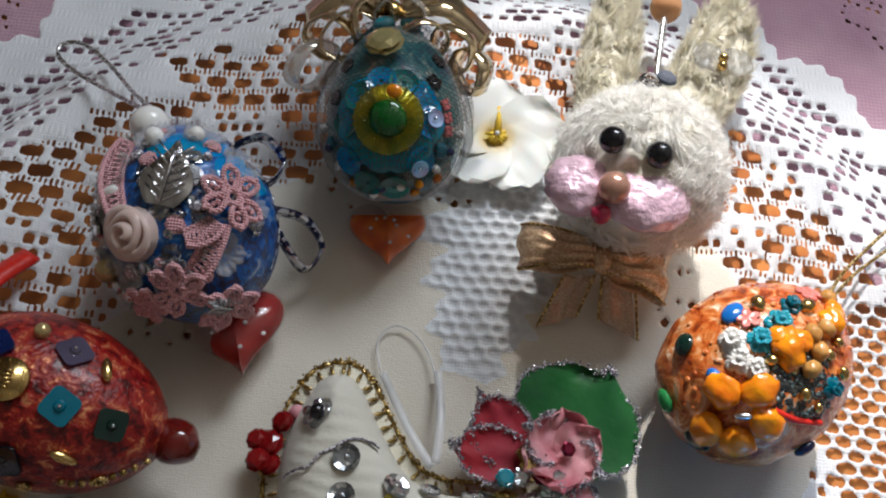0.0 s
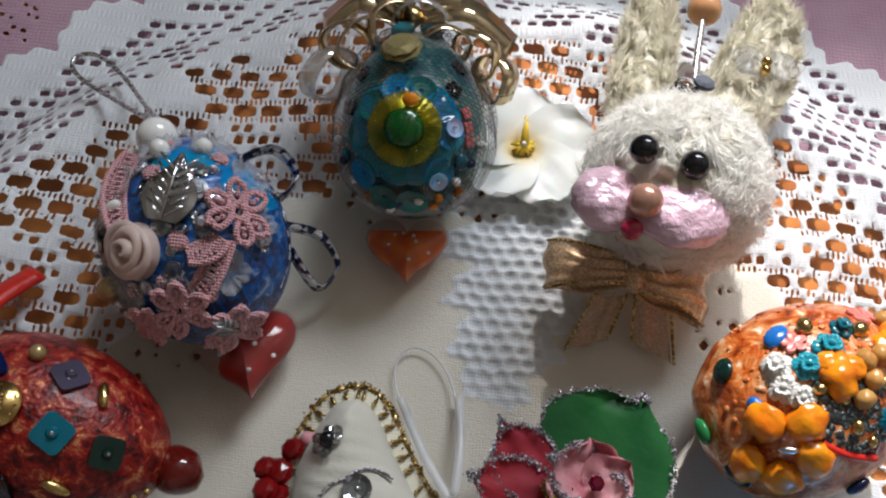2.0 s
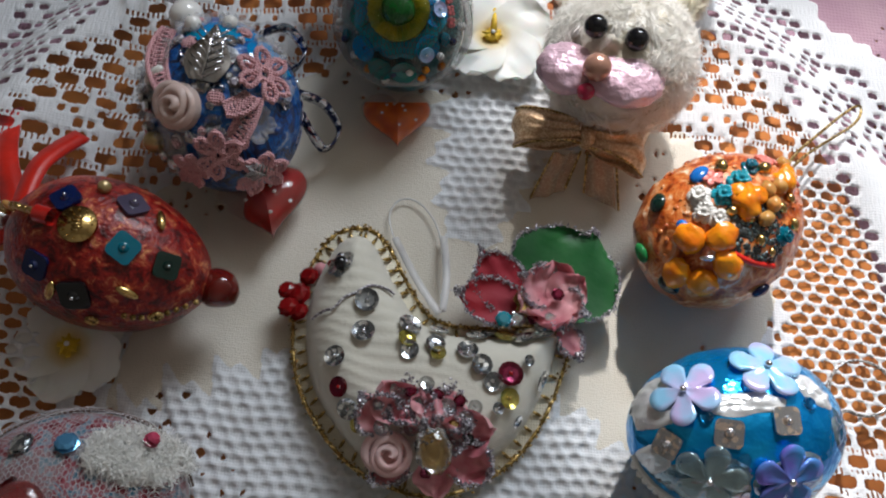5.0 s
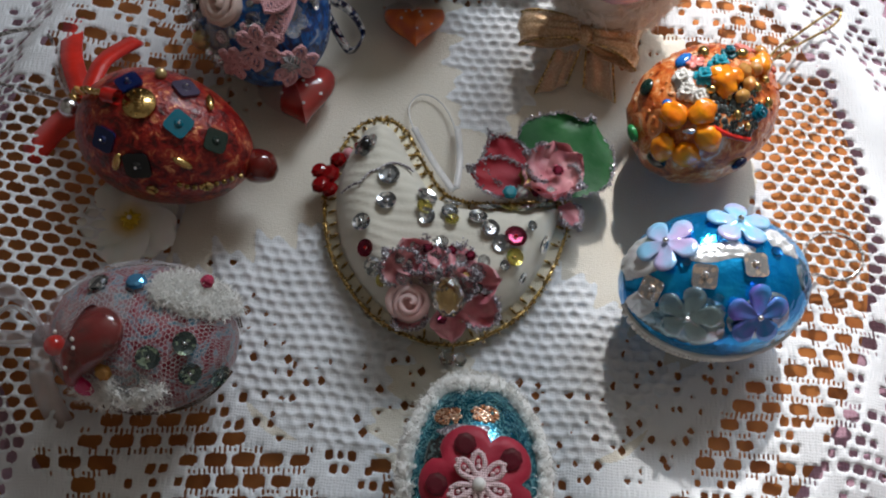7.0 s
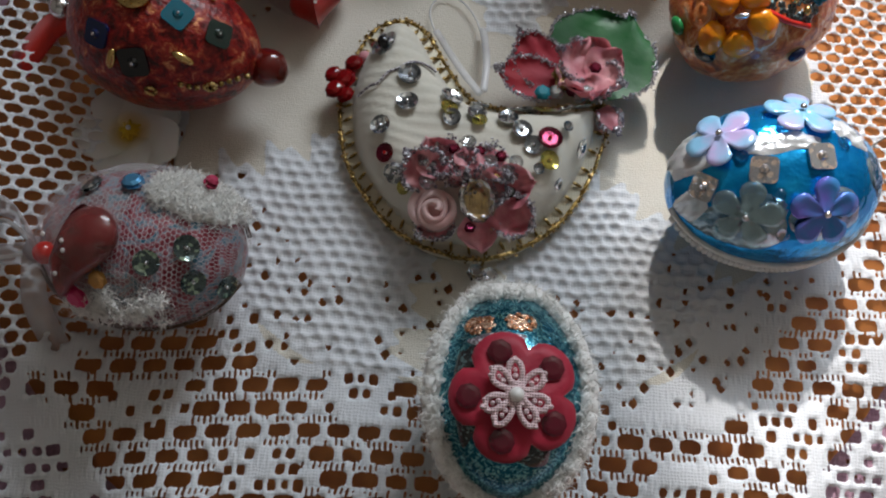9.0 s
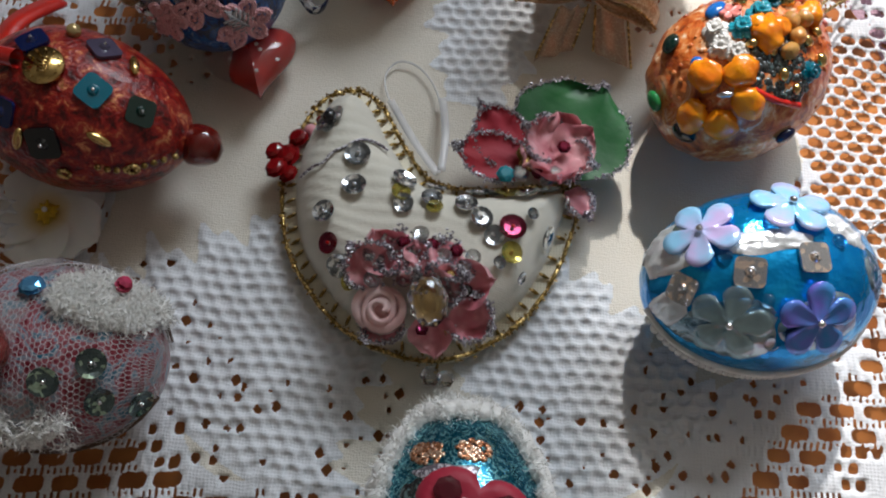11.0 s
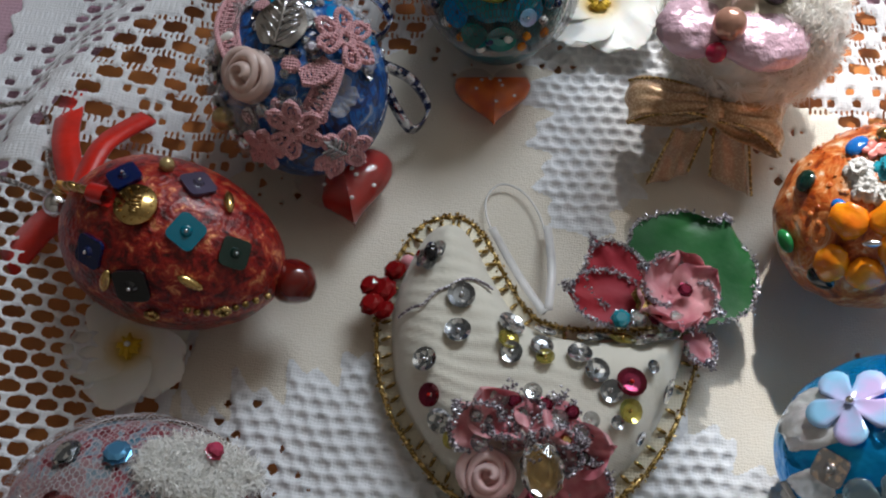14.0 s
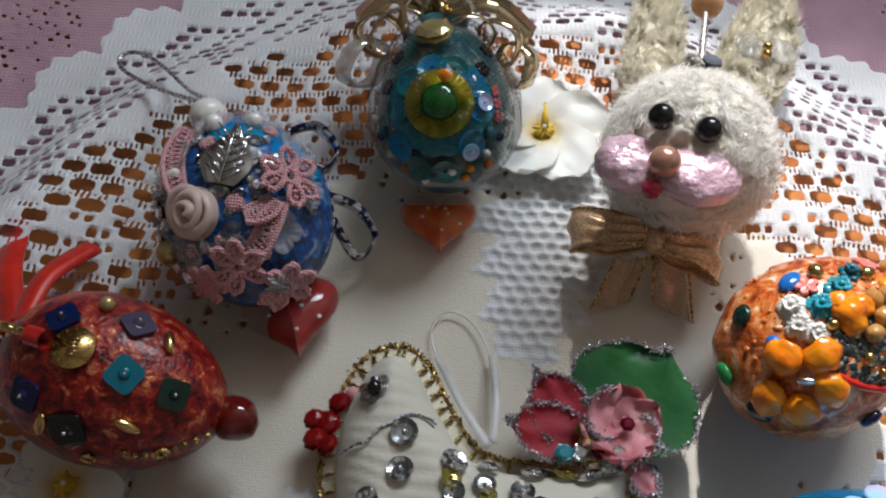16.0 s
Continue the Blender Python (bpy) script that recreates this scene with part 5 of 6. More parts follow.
for i in range(7):
    box(bm, (0.0004, 0.0062 - abs(i - 3) * 0.0012, 0.0006), jm @ Matrix.Translation(((i - 3) * 0.0010, 0, 0.0037 - 0.0002 * abs(i - 3))), bevel=0.0001)
part("ridge", bm, GREEN_CLEAR, gj)
oval(T, jm @ Matrix.Translation((0, 0.0062, 0.0026)), 0.0019, 0.0015, 0.0010, ORANGE, label="orange bead")
for x, y, a, m_ in ((-34, 76, 2.0, TEAL), (-2, 70, 1.5, ORANGE), (-30, 70, 1.4, ORANGE), (-5, 66, 1.4, ORANGE), (-3, 74, 2.2, TEAL), (-27, 82, 1.8, DKBLUE)):
    oval(T, mm(green, x, y, 0.6), a * 0.001, a * 0.0011, a * 0.0006, m_, label="small coloured bead")
for x, y in ((-6, 99), (-6.5, 90), (-30, 95), (-32, 86)):
    blossom(T, mm(green, x, y, 0.8), 0.0024, BLACK, 5, "flower_bead", "small dark flower bead", depth=0.4)
for x, y in ((-2, 82), (-3, 85), (-1.5, 79)):
    blossom(T, mm(green, x, y, 0.8), 0.0018, mat("pink_bit", (0.65, 0.16, 0.16), rough=0.4), 4, "flower_bead", "small pink flower bead")
netting(green, 0.00155, 0.00018, DARK_NET, up=0.0026, label="fine dark net")
for i in range(11):
    g = math.radians(200 + 14 * i)
    x, y = -17 + 19.0 * math.cos(g), 89 + 25.0 * math.sin(g)
    bead(T, mm(green, x, y, 1.4), 0.0013, (PEARL, DKBLUE, PEARL, ORANGE)[i % 4], "edge_bead", seg=8)
heart(T, Matrix.Translation(loc(T, -15, 60, 6.2)) @ Matrix.Rotation(radians(6), 4, "Z") @ Matrix.Rotation(radians(-8), 4, "X"), 0.0245, HEART_ORANGE, HEART_AMBER, "clear orange heart with pale dots", fill=0.26)
gem(T, mm(green, -20, 97.5, 3.0, 20), 0.0056, 0.005, mat("gold_crystal", (0.85, 0.72, 0.35), rough=0.05, trans=0.55, metal=0.3), "gem", "diamond-shaped golden crystal", 8)
for cx, cy, cz, r, tip, turn in ((-31, 111, 28, 8.5, 40, 10), (-37, 112, 26, 7.5, 55, -20), (-11, 110, 31, 6.8, 50, 15), (-2, 111, 28, 7.5, 58, -25), (-26, 115, 32, 7.0, 45, 40), (-42, 106, 20, 8, 66, 60), (4, 108, 22, 7, 60, -50), (-18, 117, 33, 6.5, 50, 0)):
    m_ = pose(*loc(T, cx, cy, cz), tip, 0, turn)
    pts = [m_ @ Vector((r * 0.001 * math.cos(g) * (1 + 0.15 * math.sin(2 * g + cx)), r * 0.00085 * math.sin(g), 0.0006 * math.sin(g * 2 + cy))) for g in [2 * math.pi * i / 12 for i in range(13)]]
    strip(T, pts, 0.0066, GOLD_FOIL_RIBBON if cx % 3 else CLEAR_RIBBON, "ribbon_loop", "curled gold foil ribbon", side=m_.to_3x3() @ Vector((0, 0, 1)))
for a, b in (((-46, 121, 22), (-24, 121, 28)), ((-18, 122, 28), (8, 119, 23)), ((-40, 127, 20), (-22, 123, 28)), ((-18, 124, 28), (2, 128, 20))):
    strip(T, [loc(T, *a), loc(T, (a[0] + b[0]) / 2, (a[1] + b[1]) / 2 + 2, 32), loc(T, *b)], 0.0080, GOLD_FOIL_RIBBON, "ribbon_loop", "gold foil ribbon bow")
bead(T, Matrix.Translation(loc(T, -21, 122, 28)), 0.0036, GOLD, "knot", "gold bow knot", squash=0.8)
for x, y in ((-36, 115), (-31, 117), (-22, 113), (-10, 118), (-15, 116)):
    oval(T, mm(green, x, y, 1.0), 0.0034, 0.0026, 0.002, TURQ, label="turquoise bead")
tube("edging", [surf(green, math.cos(g) * 0.97, (0.02 if math.sin(g) > 0 else math.pi - 0.02), 0.0016) for g in [2 * math.pi * i / 30 for i in range(30)]], 0.0012, TULLE, T, "pale gathered net edge", closed=True)

# ---- blue floral egg ----
T = floral.top
bead(T, Matrix.Translation(loc(T, -79.0, 71.0, 34)), 0.0052, PEARL, "pearl", "large white pearl", seg=20)
for x, y, r in ((-74, 62.5, 2.5), (-64.5, 64.5, 2.2), (-84, 66, 2.2), (-47, 30, 1.4)):
    bead(T, mm(floral, x, y, 1.2), r * 0.001, PEARL, "pearl", "small white pearl")
oval(T, mm(floral, -82, 47, 1.2, 10), 0.0018, 0.0042, 0.0018, PEARL, "pearl", "long oval pearl")
patch(floral, -66, 62, 10, 4.5, 10, BLUE_FILM, "satin_patch", "bright blue satin patch", 0.3, 0.5, 2.0)
patch(floral, -52, 57, 5, 6, 30, BLUE_FILM, "satin_patch", "bright blue satin patch", 0.3, 0.5, 6.0)
for x, y, ln, w, sp, m_, lb in ((-67.5, 42.5, 17, 14.5, 22, SILVER, "shiny silver leaf"), (-60, 50, 7, 6, -40, RIM_CLEAR, "small pale blue leaf"), (-46.5, 29, 13, 8.0, 30, RIM_CLEAR, "pale clear leaf")):
    lm = mm(floral, x, y, 2.2, sp)
    lv = petal(T, lm, ln * 0.001, w * 0.001, m_, "leaf", lb, curl=-0.08, ruffle=0.06, point=0.65, seed=int(ln))
    bm = bmesh.new()
    box(bm, (0.0005, ln * 0.0009, 0.0008), lm @ Matrix.Translation((0, ln * 0.00048, 0.0003)))
    for k in range(6):
        for sgn in (-1, 1):
            box(bm, (w * 0.00038, 0.0004, 0.0006), lm @ Matrix.Translation((sgn * w * 0.00017, ln * (0.00016 + 0.00013 * k), 0.0003)) @ Matrix.Rotation(radians(38 * sgn), 4, "Z"))
    part("leaf_vein", bm, m_, lv)
for x, y, r, n, sp in ((-53, 47.5, 8.0, 6, 12), (-62, 27, 7.0, 6, 30), (-51.5, 25.5, 7.4, 6, 0), (-69, 25, 5.4, 5, 15)):
    crochet(T, mm(floral, x, y, 1.9, sp), r * 0.001, PINK_LACE_TRIM, n)
for path in (((-81, 63), (-82, 56), (-81, 49), (-78, 42)), ((-64, 26), (-59, 29), (-56, 34), (-54, 41)), ((-61, 36), (-57, 38), (-55, 41))):
    P = [mm(floral, x, y, 1.5).translation for x, y in path]
    C = spline(P, 5, closed=False)
    rail = []
    for off_ in (-1, 1):
        row = []
        for q, c in enumerate(C):
            d = (C[min(q + 1, len(C) - 1)] - C[max(q - 1, 0)]).normalized()
            row.append(c + d.cross(Vector((0, 0, 1))).normalized() * off_ * 0.0027 * (0.45 + 0.55 * math.sin(math.pi * (0.15 + 0.7 * q / (len(C) - 1)))))
        rail.append(row)
    lt_ = tube("lace_trim", rail[0], 0.0007, PINK_LACE_TRIM, T, "openwork pink lace strip")
    tube("lace_rail", rail[1], 0.0007, PINK_LACE_TRIM, lt_)
    bm = bmesh.new()
    for k in range(len(C) - 1):
        for a, b in ((rail[0][k], rail[1][k + 1]), (rail[1][k], rail[0][k + 1])):
            d = b - a
            box(bm, (d.length, 0.0006, 0.0006), Matrix.Translation((a + b) / 2) @ d.to_track_quat("X", "Z").to_matrix().to_4x4())
    tagged(part("openwork", bm, PINK_LACE_TRIM, lt_), kind="stuff")
for k in range(46):
    g, rr = k * 2.4, 4 + 18 * ((k * 7) % 10) / 10
    x, y = -65 + rr * math.cos(g), 45 + rr * 1.1 * math.sin(g)
    gem(T, mm(floral, x, y, 0.3), 0.0014 + 0.0006 * (k % 3), 0.002, (SEQ_CLEAR, SILVER_GLITTER, CRYSTAL, PINK_LACE_TRIM)[k % 4], "bead", "", 6)
for k in range(9):
    g = math.radians(40 * k)
    x, y = -66 + 17 * math.cos(g), 47 + 19 * math.sin(g)
    blossom(T, mm(floral, x, y, 0.4, k * 31), 0.0056, TULLE, 5, "tulle_frill", "crumpled pale tulle", depth=0.25, cup=0.2, ruffle=0.10)
rose(T, mm(floral, -73, 36.5, 0.6), 0.0068, CREAM_ROSE, "rose", "cream satin rolled rose")
bead(T, mm(floral, -82, 32, 1.6), 0.0033, GOLD_PEARL, "pearl", "golden pearl")
for x, y in ((-83, 40), (-85, 43), (-80, 28), (-77, 26), (-84, 36)):
    gem(T, mm(floral, x, y, 1.2), 0.0022, 0.003, SILVER, "bead", "dark silver faceted bead", 6)
for pts in (((-56, 63, 40), (-50, 72, 32), (-45, 70, 24), (-47, 61, 28), (-53, 60, 36)), ((-46, 54, 26), (-38, 58, 14), (-33, 53, 7), (-37, 46, 8), (-44, 51, 20)), ((-46, 57, 28), (-43, 47, 24), (-44, 38, 22))):
    strip(T, [loc(T, *p) for p in pts], 0.0034, SILVER_RIBBON, "ribbon_loop", "dark blue and silver ribbon loop", side=(0.3, 0.2, 1))
heart(T, Matrix.Translation(loc(T, -51.5, 25, 9)) @ Matrix.Rotation(radians(18), 4, "Z") @ Matrix.Rotation(radians(-6), 4, "X"), 0.0295, HEART_CLEAR, RED_CLEAR, "clear heart with a red side and white dots", half=-0.24)
tube("cord", [loc(T, *p) for p in ((-79, 75, 36), (-92, 91, 17), (-104, 106, 8), (-117, 117, 4), (-124, 114, 4), (-121, 107, 5), (-101, 94, 12), (-80, 74, 36))], 0.0007, SILVER_CORD, T, "grey shiny hanging cord")
for k in range(7):
    g = math.radians(95 + 26 * k)
    x, y = -68 + 24.5 * math.cos(g), 51 + 27 * math.sin(g)
    blossom(T, mm(floral, x, y, 0.6, k * 40), 0.0052, TULLE, 5, "tulle_frill", "grey tulle frill", depth=0.3, cup=0.3, ruffle=0.12)

# ---- rabbit head ornament ----
RB = thing("rabbit_ornament", (0.053, 0.078, 0.0006), "fluffy cream rabbit head ornament with gold bow", "ornament")
T = RB
bm = bmesh.new()
bmesh.ops.create_icosphere(bm, subdivisions=5, radius=1.0)
for v in bm.verts:
    d = v.co.copy()
    wide = 1.0 + 0.10 * max(0.0, -d.y)
    v.co = Vector((d.x * 0.0222 * wide, d.y * 0.0222, d.z * 0.0222 + 0.0232)) * (1 + 0.04 * noise.noise(d * 6) + 0.05 * noise.noise(d * 14) + 0.02 * noise.noise(d * 30))
part("head", bm, PLUSH, T)
roots = []
for i in range(1000):
    d = Vector((noise.random() * 2 - 1, noise.random() * 2 - 1, noise.random() * 1.2 - 0.2)).normalized()
    q = Vector((d.x * 0.0222, d.y * 0.0220, d.z * 0.0222 + 0.0232))
    if d.z < 0.2 or all(math.hypot(q.x - ex, q.y - ey) > 0.0058 for ex, ey in ((-0.0126, -0.0036), (-0.0006, -0.0066), (-0.0118, -0.0165), (-0.003, -0.0165))):
        roots.append((q, d))
fluff(T, roots, 0.0060, 26, CREAM_FLUFF, "fur", lie=0.88, seed=8, deep=0.0010, width=0.00022, curl=0.12, clump=0.80)
for pts, w in ((((44, 96, 19), (46, 118, 15), (49, 136, 12), (51, 154, 9)), 15.0), (((66, 98, 17), (75, 116, 15), (83, 134, 12), (88, 155, 9)), 20.0)):
    C = spline([loc(T, *p) for p in pts], 8, closed=False)
    bm = bmesh.new()
    rows, n = [], 16
    for i, c in enumerate(C):
        f = i / (len(C) - 1)
        d = (C[min(i + 1, len(C) - 1)] - C[max(i - 1, 0)]).normalized()
        s = d.cross(Vector((0, 0, 1))).normalized()
        up = s.cross(d)
        ww = w * 0.0005 * math.sqrt(max(0.02, 1 - (2 * f - 0.9) ** 2 / 1.25))
        rows.append([bm.verts.new(c + s * ww * math.cos(2 * math.pi * j / n) * (1 + 0.08 * noise.noise(c * 300 + Vector((j, 0, 0)))) + up * ww * 0.42 * math.sin(2 * math.pi * j / n)) for j in range(n)])
    for a, b in zip(rows, rows[1:]):
        for j in range(n):
            bm.faces.new((a[j], a[(j + 1) % n], b[(j + 1) % n], b[j]))
    bm.faces.new(rows[0][::-1])
    bm.faces.new(rows[-1])
    roots = [(v.co.copy(), (v.co - C[min(len(C) - 1, i // n)]).normalized()) for i, v in enumerate(bm.verts)]
    ear = part("ear", bm, PLUSH, T)
    fluff(ear, roots, 0.0060, 34, KHAKI_FLUFF, "fur", lie=0.88, seed=int(w), deep=0.0010, width=0.00022, curl=0.12, clump=0.80)
for x, y in ((40, 74), (52, 71)):
    bead(T, Matrix.Translation(loc(T, x + 0.4, y + 0.2, 46)), 0.0036, BLACK, "eye", "glossy black bead eye", seg=20)
bead(T, Matrix.Translation(loc(T, 41.2, 61.5, 44)), 0.0042, COPPER_PEARL, "nose", "copper pearl nose", seg=20)
for x, y, z, a, b, seed in ((34, 65, 37.0, 9.0, 8.6, 1), (51, 62, 38.5, 11.0, 9.0, 2)):
    bm = bmesh.new()
    bmesh.ops.create_icosphere(bm, subdivisions=4, radius=1.0)
    for v in bm.verts:
        d = v.co.copy()
        v.co = Vector((d.x * a, d.y * b, d.z * 5.0)) * 0.001 * (1 + 0.08 * noise.noise(d * 3.5 + Vector((seed, 0, 0))) + 0.07 * abs(noise.noise(d * 7)) + 0.03 * abs(noise.noise(d * 17)))
        v.co += loc(T, x, y, z)
    part("cheek", bm, PINK_FOIL, T, "shiny pink cellophane cheek")
bead(T, Matrix.Translation(loc(T, 39, 56, 39.5)), 0.0027, mat("raspberry_bead", (0.55, 0.02, 0.08), rough=0.15, coat=0.5), "tongue", "raspberry red bead")
for x, y, r in ((53, 105.5, 3.0), (57.5, 107, 2.8), (54, 101.5, 2.6), (50.5, 103.5, 2.2)):
    gem(T, frame_on(loc(T, x, y - 5.5, 37.5), (0.1, 0.3, 1)), r * 0.00115, r * 0.0011, CRYSTAL if r != 2.8 else mat("grey_crystal", (0.25, 0.27, 0.33), rough=0.08, trans=0.4), "bead", "clear crystal bead")
for x, y in ((80, 122.5), (79.5, 119.5)):
    bead(T, Matrix.Translation(loc(T, x, y, 23)), 0.0016, GOLD, label="gold bead")
for x, y, sp in ((76, 124, 0), (85, 123, 30)):
    blossom(T, frame_on(loc(T, x, y, 21.5), (0.1, 0, 1), sp), 0.0052, mat("grey_sequin", (0.42, 0.40, 0.36), rough=0.3, alpha=0.35), 5, "flower_sequin", "pale grey flower sequin", depth=0.15)
tube("pin_stem", [loc(T, 60, 113, 20), loc(T, 61.5, 126, 19), loc(T, 64, 140, 17)], 0.0010, SILVER_CORD, T, "twisted silver stem")
bead(T, Matrix.Translation(loc(T, 65, 145.5, 16)), 0.0052, mat("peach_bead", (0.85, 0.42, 0.20), rough=0.15, coat=0.5, trans=0.2), "pin_bead", "peach orange bead", seg=16)


def gauze(corners, name, label, folds=3.0, seed=0, loop=0.0):
    """A crumpled strip of gauze between four corners (mm): two by the knot, two at the free end; loop: its puffed height."""
    p0, p1, p2, p3 = (loc(RB, *c) for c in corners)
    V, F, nu, nv = [], [], 18, 14
    for side_ in ((0, 1) if loop else (0,)):
        base = len(V)
        for i in range(nu + 1):
            f = i / nu
            a, b = p0.lerp(p3, f), p1.lerp(p2, f)
            for j in range(nv + 1):
                g = j / nv
                q = a.lerp(b, g)
                lift = 0.0011 * math.sin(g * folds * 2 * math.pi + seed + f) * (1 - 0.65 * f) + 0.0009 * noise.noise(Vector((f * 3 + seed, g * 3, seed)))
                puff_ = loop * 0.001 * math.sqrt(max(0.0, 1 - (2 * f - 1) ** 2)) * (1 if side_ == 0 else -0.6)
                V.append(q + Vector((0.0006 * math.sin(g * 9 + seed), 0.0006 * math.sin(f * 8 + seed), lift + puff_)))
        for i in range(nu):
            for j in range(nv):
                k = base + i * (nv + 1) + j
                F.append((k, k + 1, k + nv + 2, k + nv + 1))
    ob = mesh_from(name, V, F, GOLD_GAUZE if loop else SHEER_GAUZE, RB, label)
    ob.modifiers.new("thick", "SOLIDIFY").thickness = 0.0004
    for e0, e1 in ((p0, p3), (p1, p2)):
        tube("selvedge", [e0.lerp(e1, f / 5) + Vector((0, 0, 0.0006 + (loop * 0.001 * math.sqrt(max(0, 1 - (2 * f / 5 - 1) ** 2))))) for f in range(6)], 0.00040, GOLD_CORD, ob)
    return ob


gauze(((43.5, 51, 13), (35, 50, 12), (29.5, 38, 3), (40.5, 42, 4)), "bow_tail", "gold gauze bow tail", 2.0, 3)
gauze(((55, 50, 12), (45.5, 51, 13), (46.5, 41, 4), (58, 36.5, 3)), "bow_tail", "gold gauze bow tail", 2.0, 5)
gauze(((43.5, 57.0, 18), (43.5, 50.5, 18), (22, 49.5, 14), (22, 63.5, 14)), "bow_loop", "gold metallic gauze bow loop", 3.0, 1, loop=4.0)
gauze(((44.5, 56.0, 18), (44.5, 49.5, 18), (63, 44.0, 13), (65, 60.5, 14)), "bow_loop", "gold metallic gauze bow loop", 3.0, 2, loop=4.0)
oval(T, Matrix.Translation(loc(T, 44.0, 53.0, 19)), 0.0030, 0.0042, 0.0030, GOLD_GAUZE, "bow_knot", "gold gauze knot")

# ---- flowers ----


def frangipani(x, y, size, turn, label, seed):
    th = thing("frangipani_flower", (x * 0.001, y * 0.001, 0.0012), label, "artificial flower", "frangipani flowers")
    for i in range(5):
        g = turn + 72 * i
        petal(th, pose(0, 0, 0.001 + 0.0005 * i, 6, 10, g) @ Matrix.Translation((0, -0.001, 0)), size * 0.001, size * 0.00096, PETAL_WHITE, curl=0.10 if seed == 1 else 0.03, ruffle=0.06, seed=seed + i, full=0.64)
    bm = bmesh.new()
    rng = random.Random(seed)
    for i in range(26):
        g = 2 * math.pi * i / 26 + rng.uniform(-0.1, 0.1)
        ln = size * rng.uniform(0.00010, 0.00021) * (0.8 if seed == 1 else 1.0)
        mm_ = Matrix.Rotation(g, 4, "Z") @ Matrix.Translation((ln * 0.5, 0, 0.0034 + 0.0006 * rng.random()))
        bmesh.ops.create_cone(bm, cap_ends=True, segments=5, radius1=0.0011, radius2=0.0003, depth=ln, matrix=mm_ @ Matrix.Rotation(radians(90), 4, "Y"))
    if seed == 1:
        bmesh.ops.create_cone(bm, cap_ends=True, segments=8, radius1=0.0013, radius2=0.0006, depth=0.0095, matrix=Matrix.Translation((0.0002, 0.005, 0.0046)) @ Matrix.Rotation(radians(-90), 4, "X"))
    part("centre", bm, YELLOW, th, "yellow star-shaped centre")
    bead(th, Matrix.Translation((0, 0, 0.0052)), 0.0008, PEARL, "pin_head", seg=8)
    return th


frangipani(14.5, 98, 22, 2, "white artificial frangipani flower with yellow centre", 1)
frangipani(-101, -23, 18, 30, "white frangipani flower lying in the shade", 20)

# ---- bird ornament ----
BD = thing("bird_ornament", (0.0, -0.02, 0.0006), "cream padded bird ornament with gold stitching and sequins", "ornament")
T = BD
OUT = [Vector((p.x, p.y, 0)) for p in spline([(x, y, 0) for x, y in BIRD], 8)]
NP = len(OUT)
PX, PY = np.array([p.x for p in OUT]), np.array([p.y for p in OUT])


def bird_sdf(X, Y):
    """Positive inside the outline."""
    best = np.full(X.shape, 1.0)
    inside = np.zeros(X.shape, bool)
    for i in range(NP):
        ax, ay, bx, by = PX[i], PY[i], PX[(i + 1) % NP], PY[(i + 1) % NP]
        dx, dy = bx - ax, by - ay
        t = np.clip(((X - ax) * dx + (Y - ay) * dy) / (dx * dx + dy * dy + 1e-12), 0, 1)
        best = np.minimum(best, np.hypot(X - ax - t * dx, Y - ay - t * dy))
        cross = ((ay > Y) != (by > Y)) & (X < dx * (Y - ay) / (dy + 1e-12) + ax)
        inside ^= cross
    return np.where(inside, best, -best)


def bird_top(d):
    t = np.clip(d / 0.013, 0, 1)
    return 0.003 + 0.0175 * np.sqrt(np.maximum(0, 1 - (1 - t) ** 2))


body = sheet("body", -0.045, 0.05, -0.063, 0.027, 0.0009, lambda X, Y: bird_sdf(X, Y) - 0.0036,
             lambda X, Y, h: bird_top(np.maximum(h, 0)) + 0.00022 * np.sin((Y + 0.18 * X + 0.0016 * np.sin(X * 160 + Y * 90)) / 0.0034 * 2 * np.pi) * smooth(h, 0.001, 0.006) * smooth(-X, -0.02, 0.01) - 0.0004, FELT)
body.parent = BD
body.location = -BD.matrix_world.translation
tagged(body, label="cream ribbed padded body")
off = BD.matrix_world.translation
bm = bmesh.new()
face = bm.faces.new([bm.verts.new((p.x - off.x, p.y - off.y, 0.0)) for p in OUT])
ret = bmesh.ops.extrude_face_region(bm, geom=[face])
bmesh.ops.translate(bm, vec=(0, 0, 0.0042), verts=[g for g in ret["geom"] if isinstance(g, bmesh.types.BMVert)])
bmesh.ops.recalc_face_normals(bm, faces=bm.faces)
part("edging", bm, STITCH_TAPE, BD, "beige cloth edge")
tube("edge_cord", [Vector((p.x - off.x, p.y - off.y, 0.0040 + 0.0005 * math.sin(i * 1.9))) for i, p in enumerate(OUT)], 0.00060, GOLD_CORD, BD, "gold glitter cord", closed=True, res=2)
grains(BD, [Vector((p.x - off.x, p.y - off.y, 0.0044)) for p in spline([(p.x, p.y, 0) for p in OUT], 4)], 2, 0.00055, 0.00055, GOLD_CORD, "cord_glitter", "loose gold glitter on the cord", seed=12)
bm = bmesh.new()
bmesh.ops.create_uvsphere(bm, u_segments=6, v_segments=5, radius=1.0, matrix=Matrix.Diagonal((0.00055, 0.0018, 0.0007, 1)))
first = None
acc, nexts = 0.0, 0.0
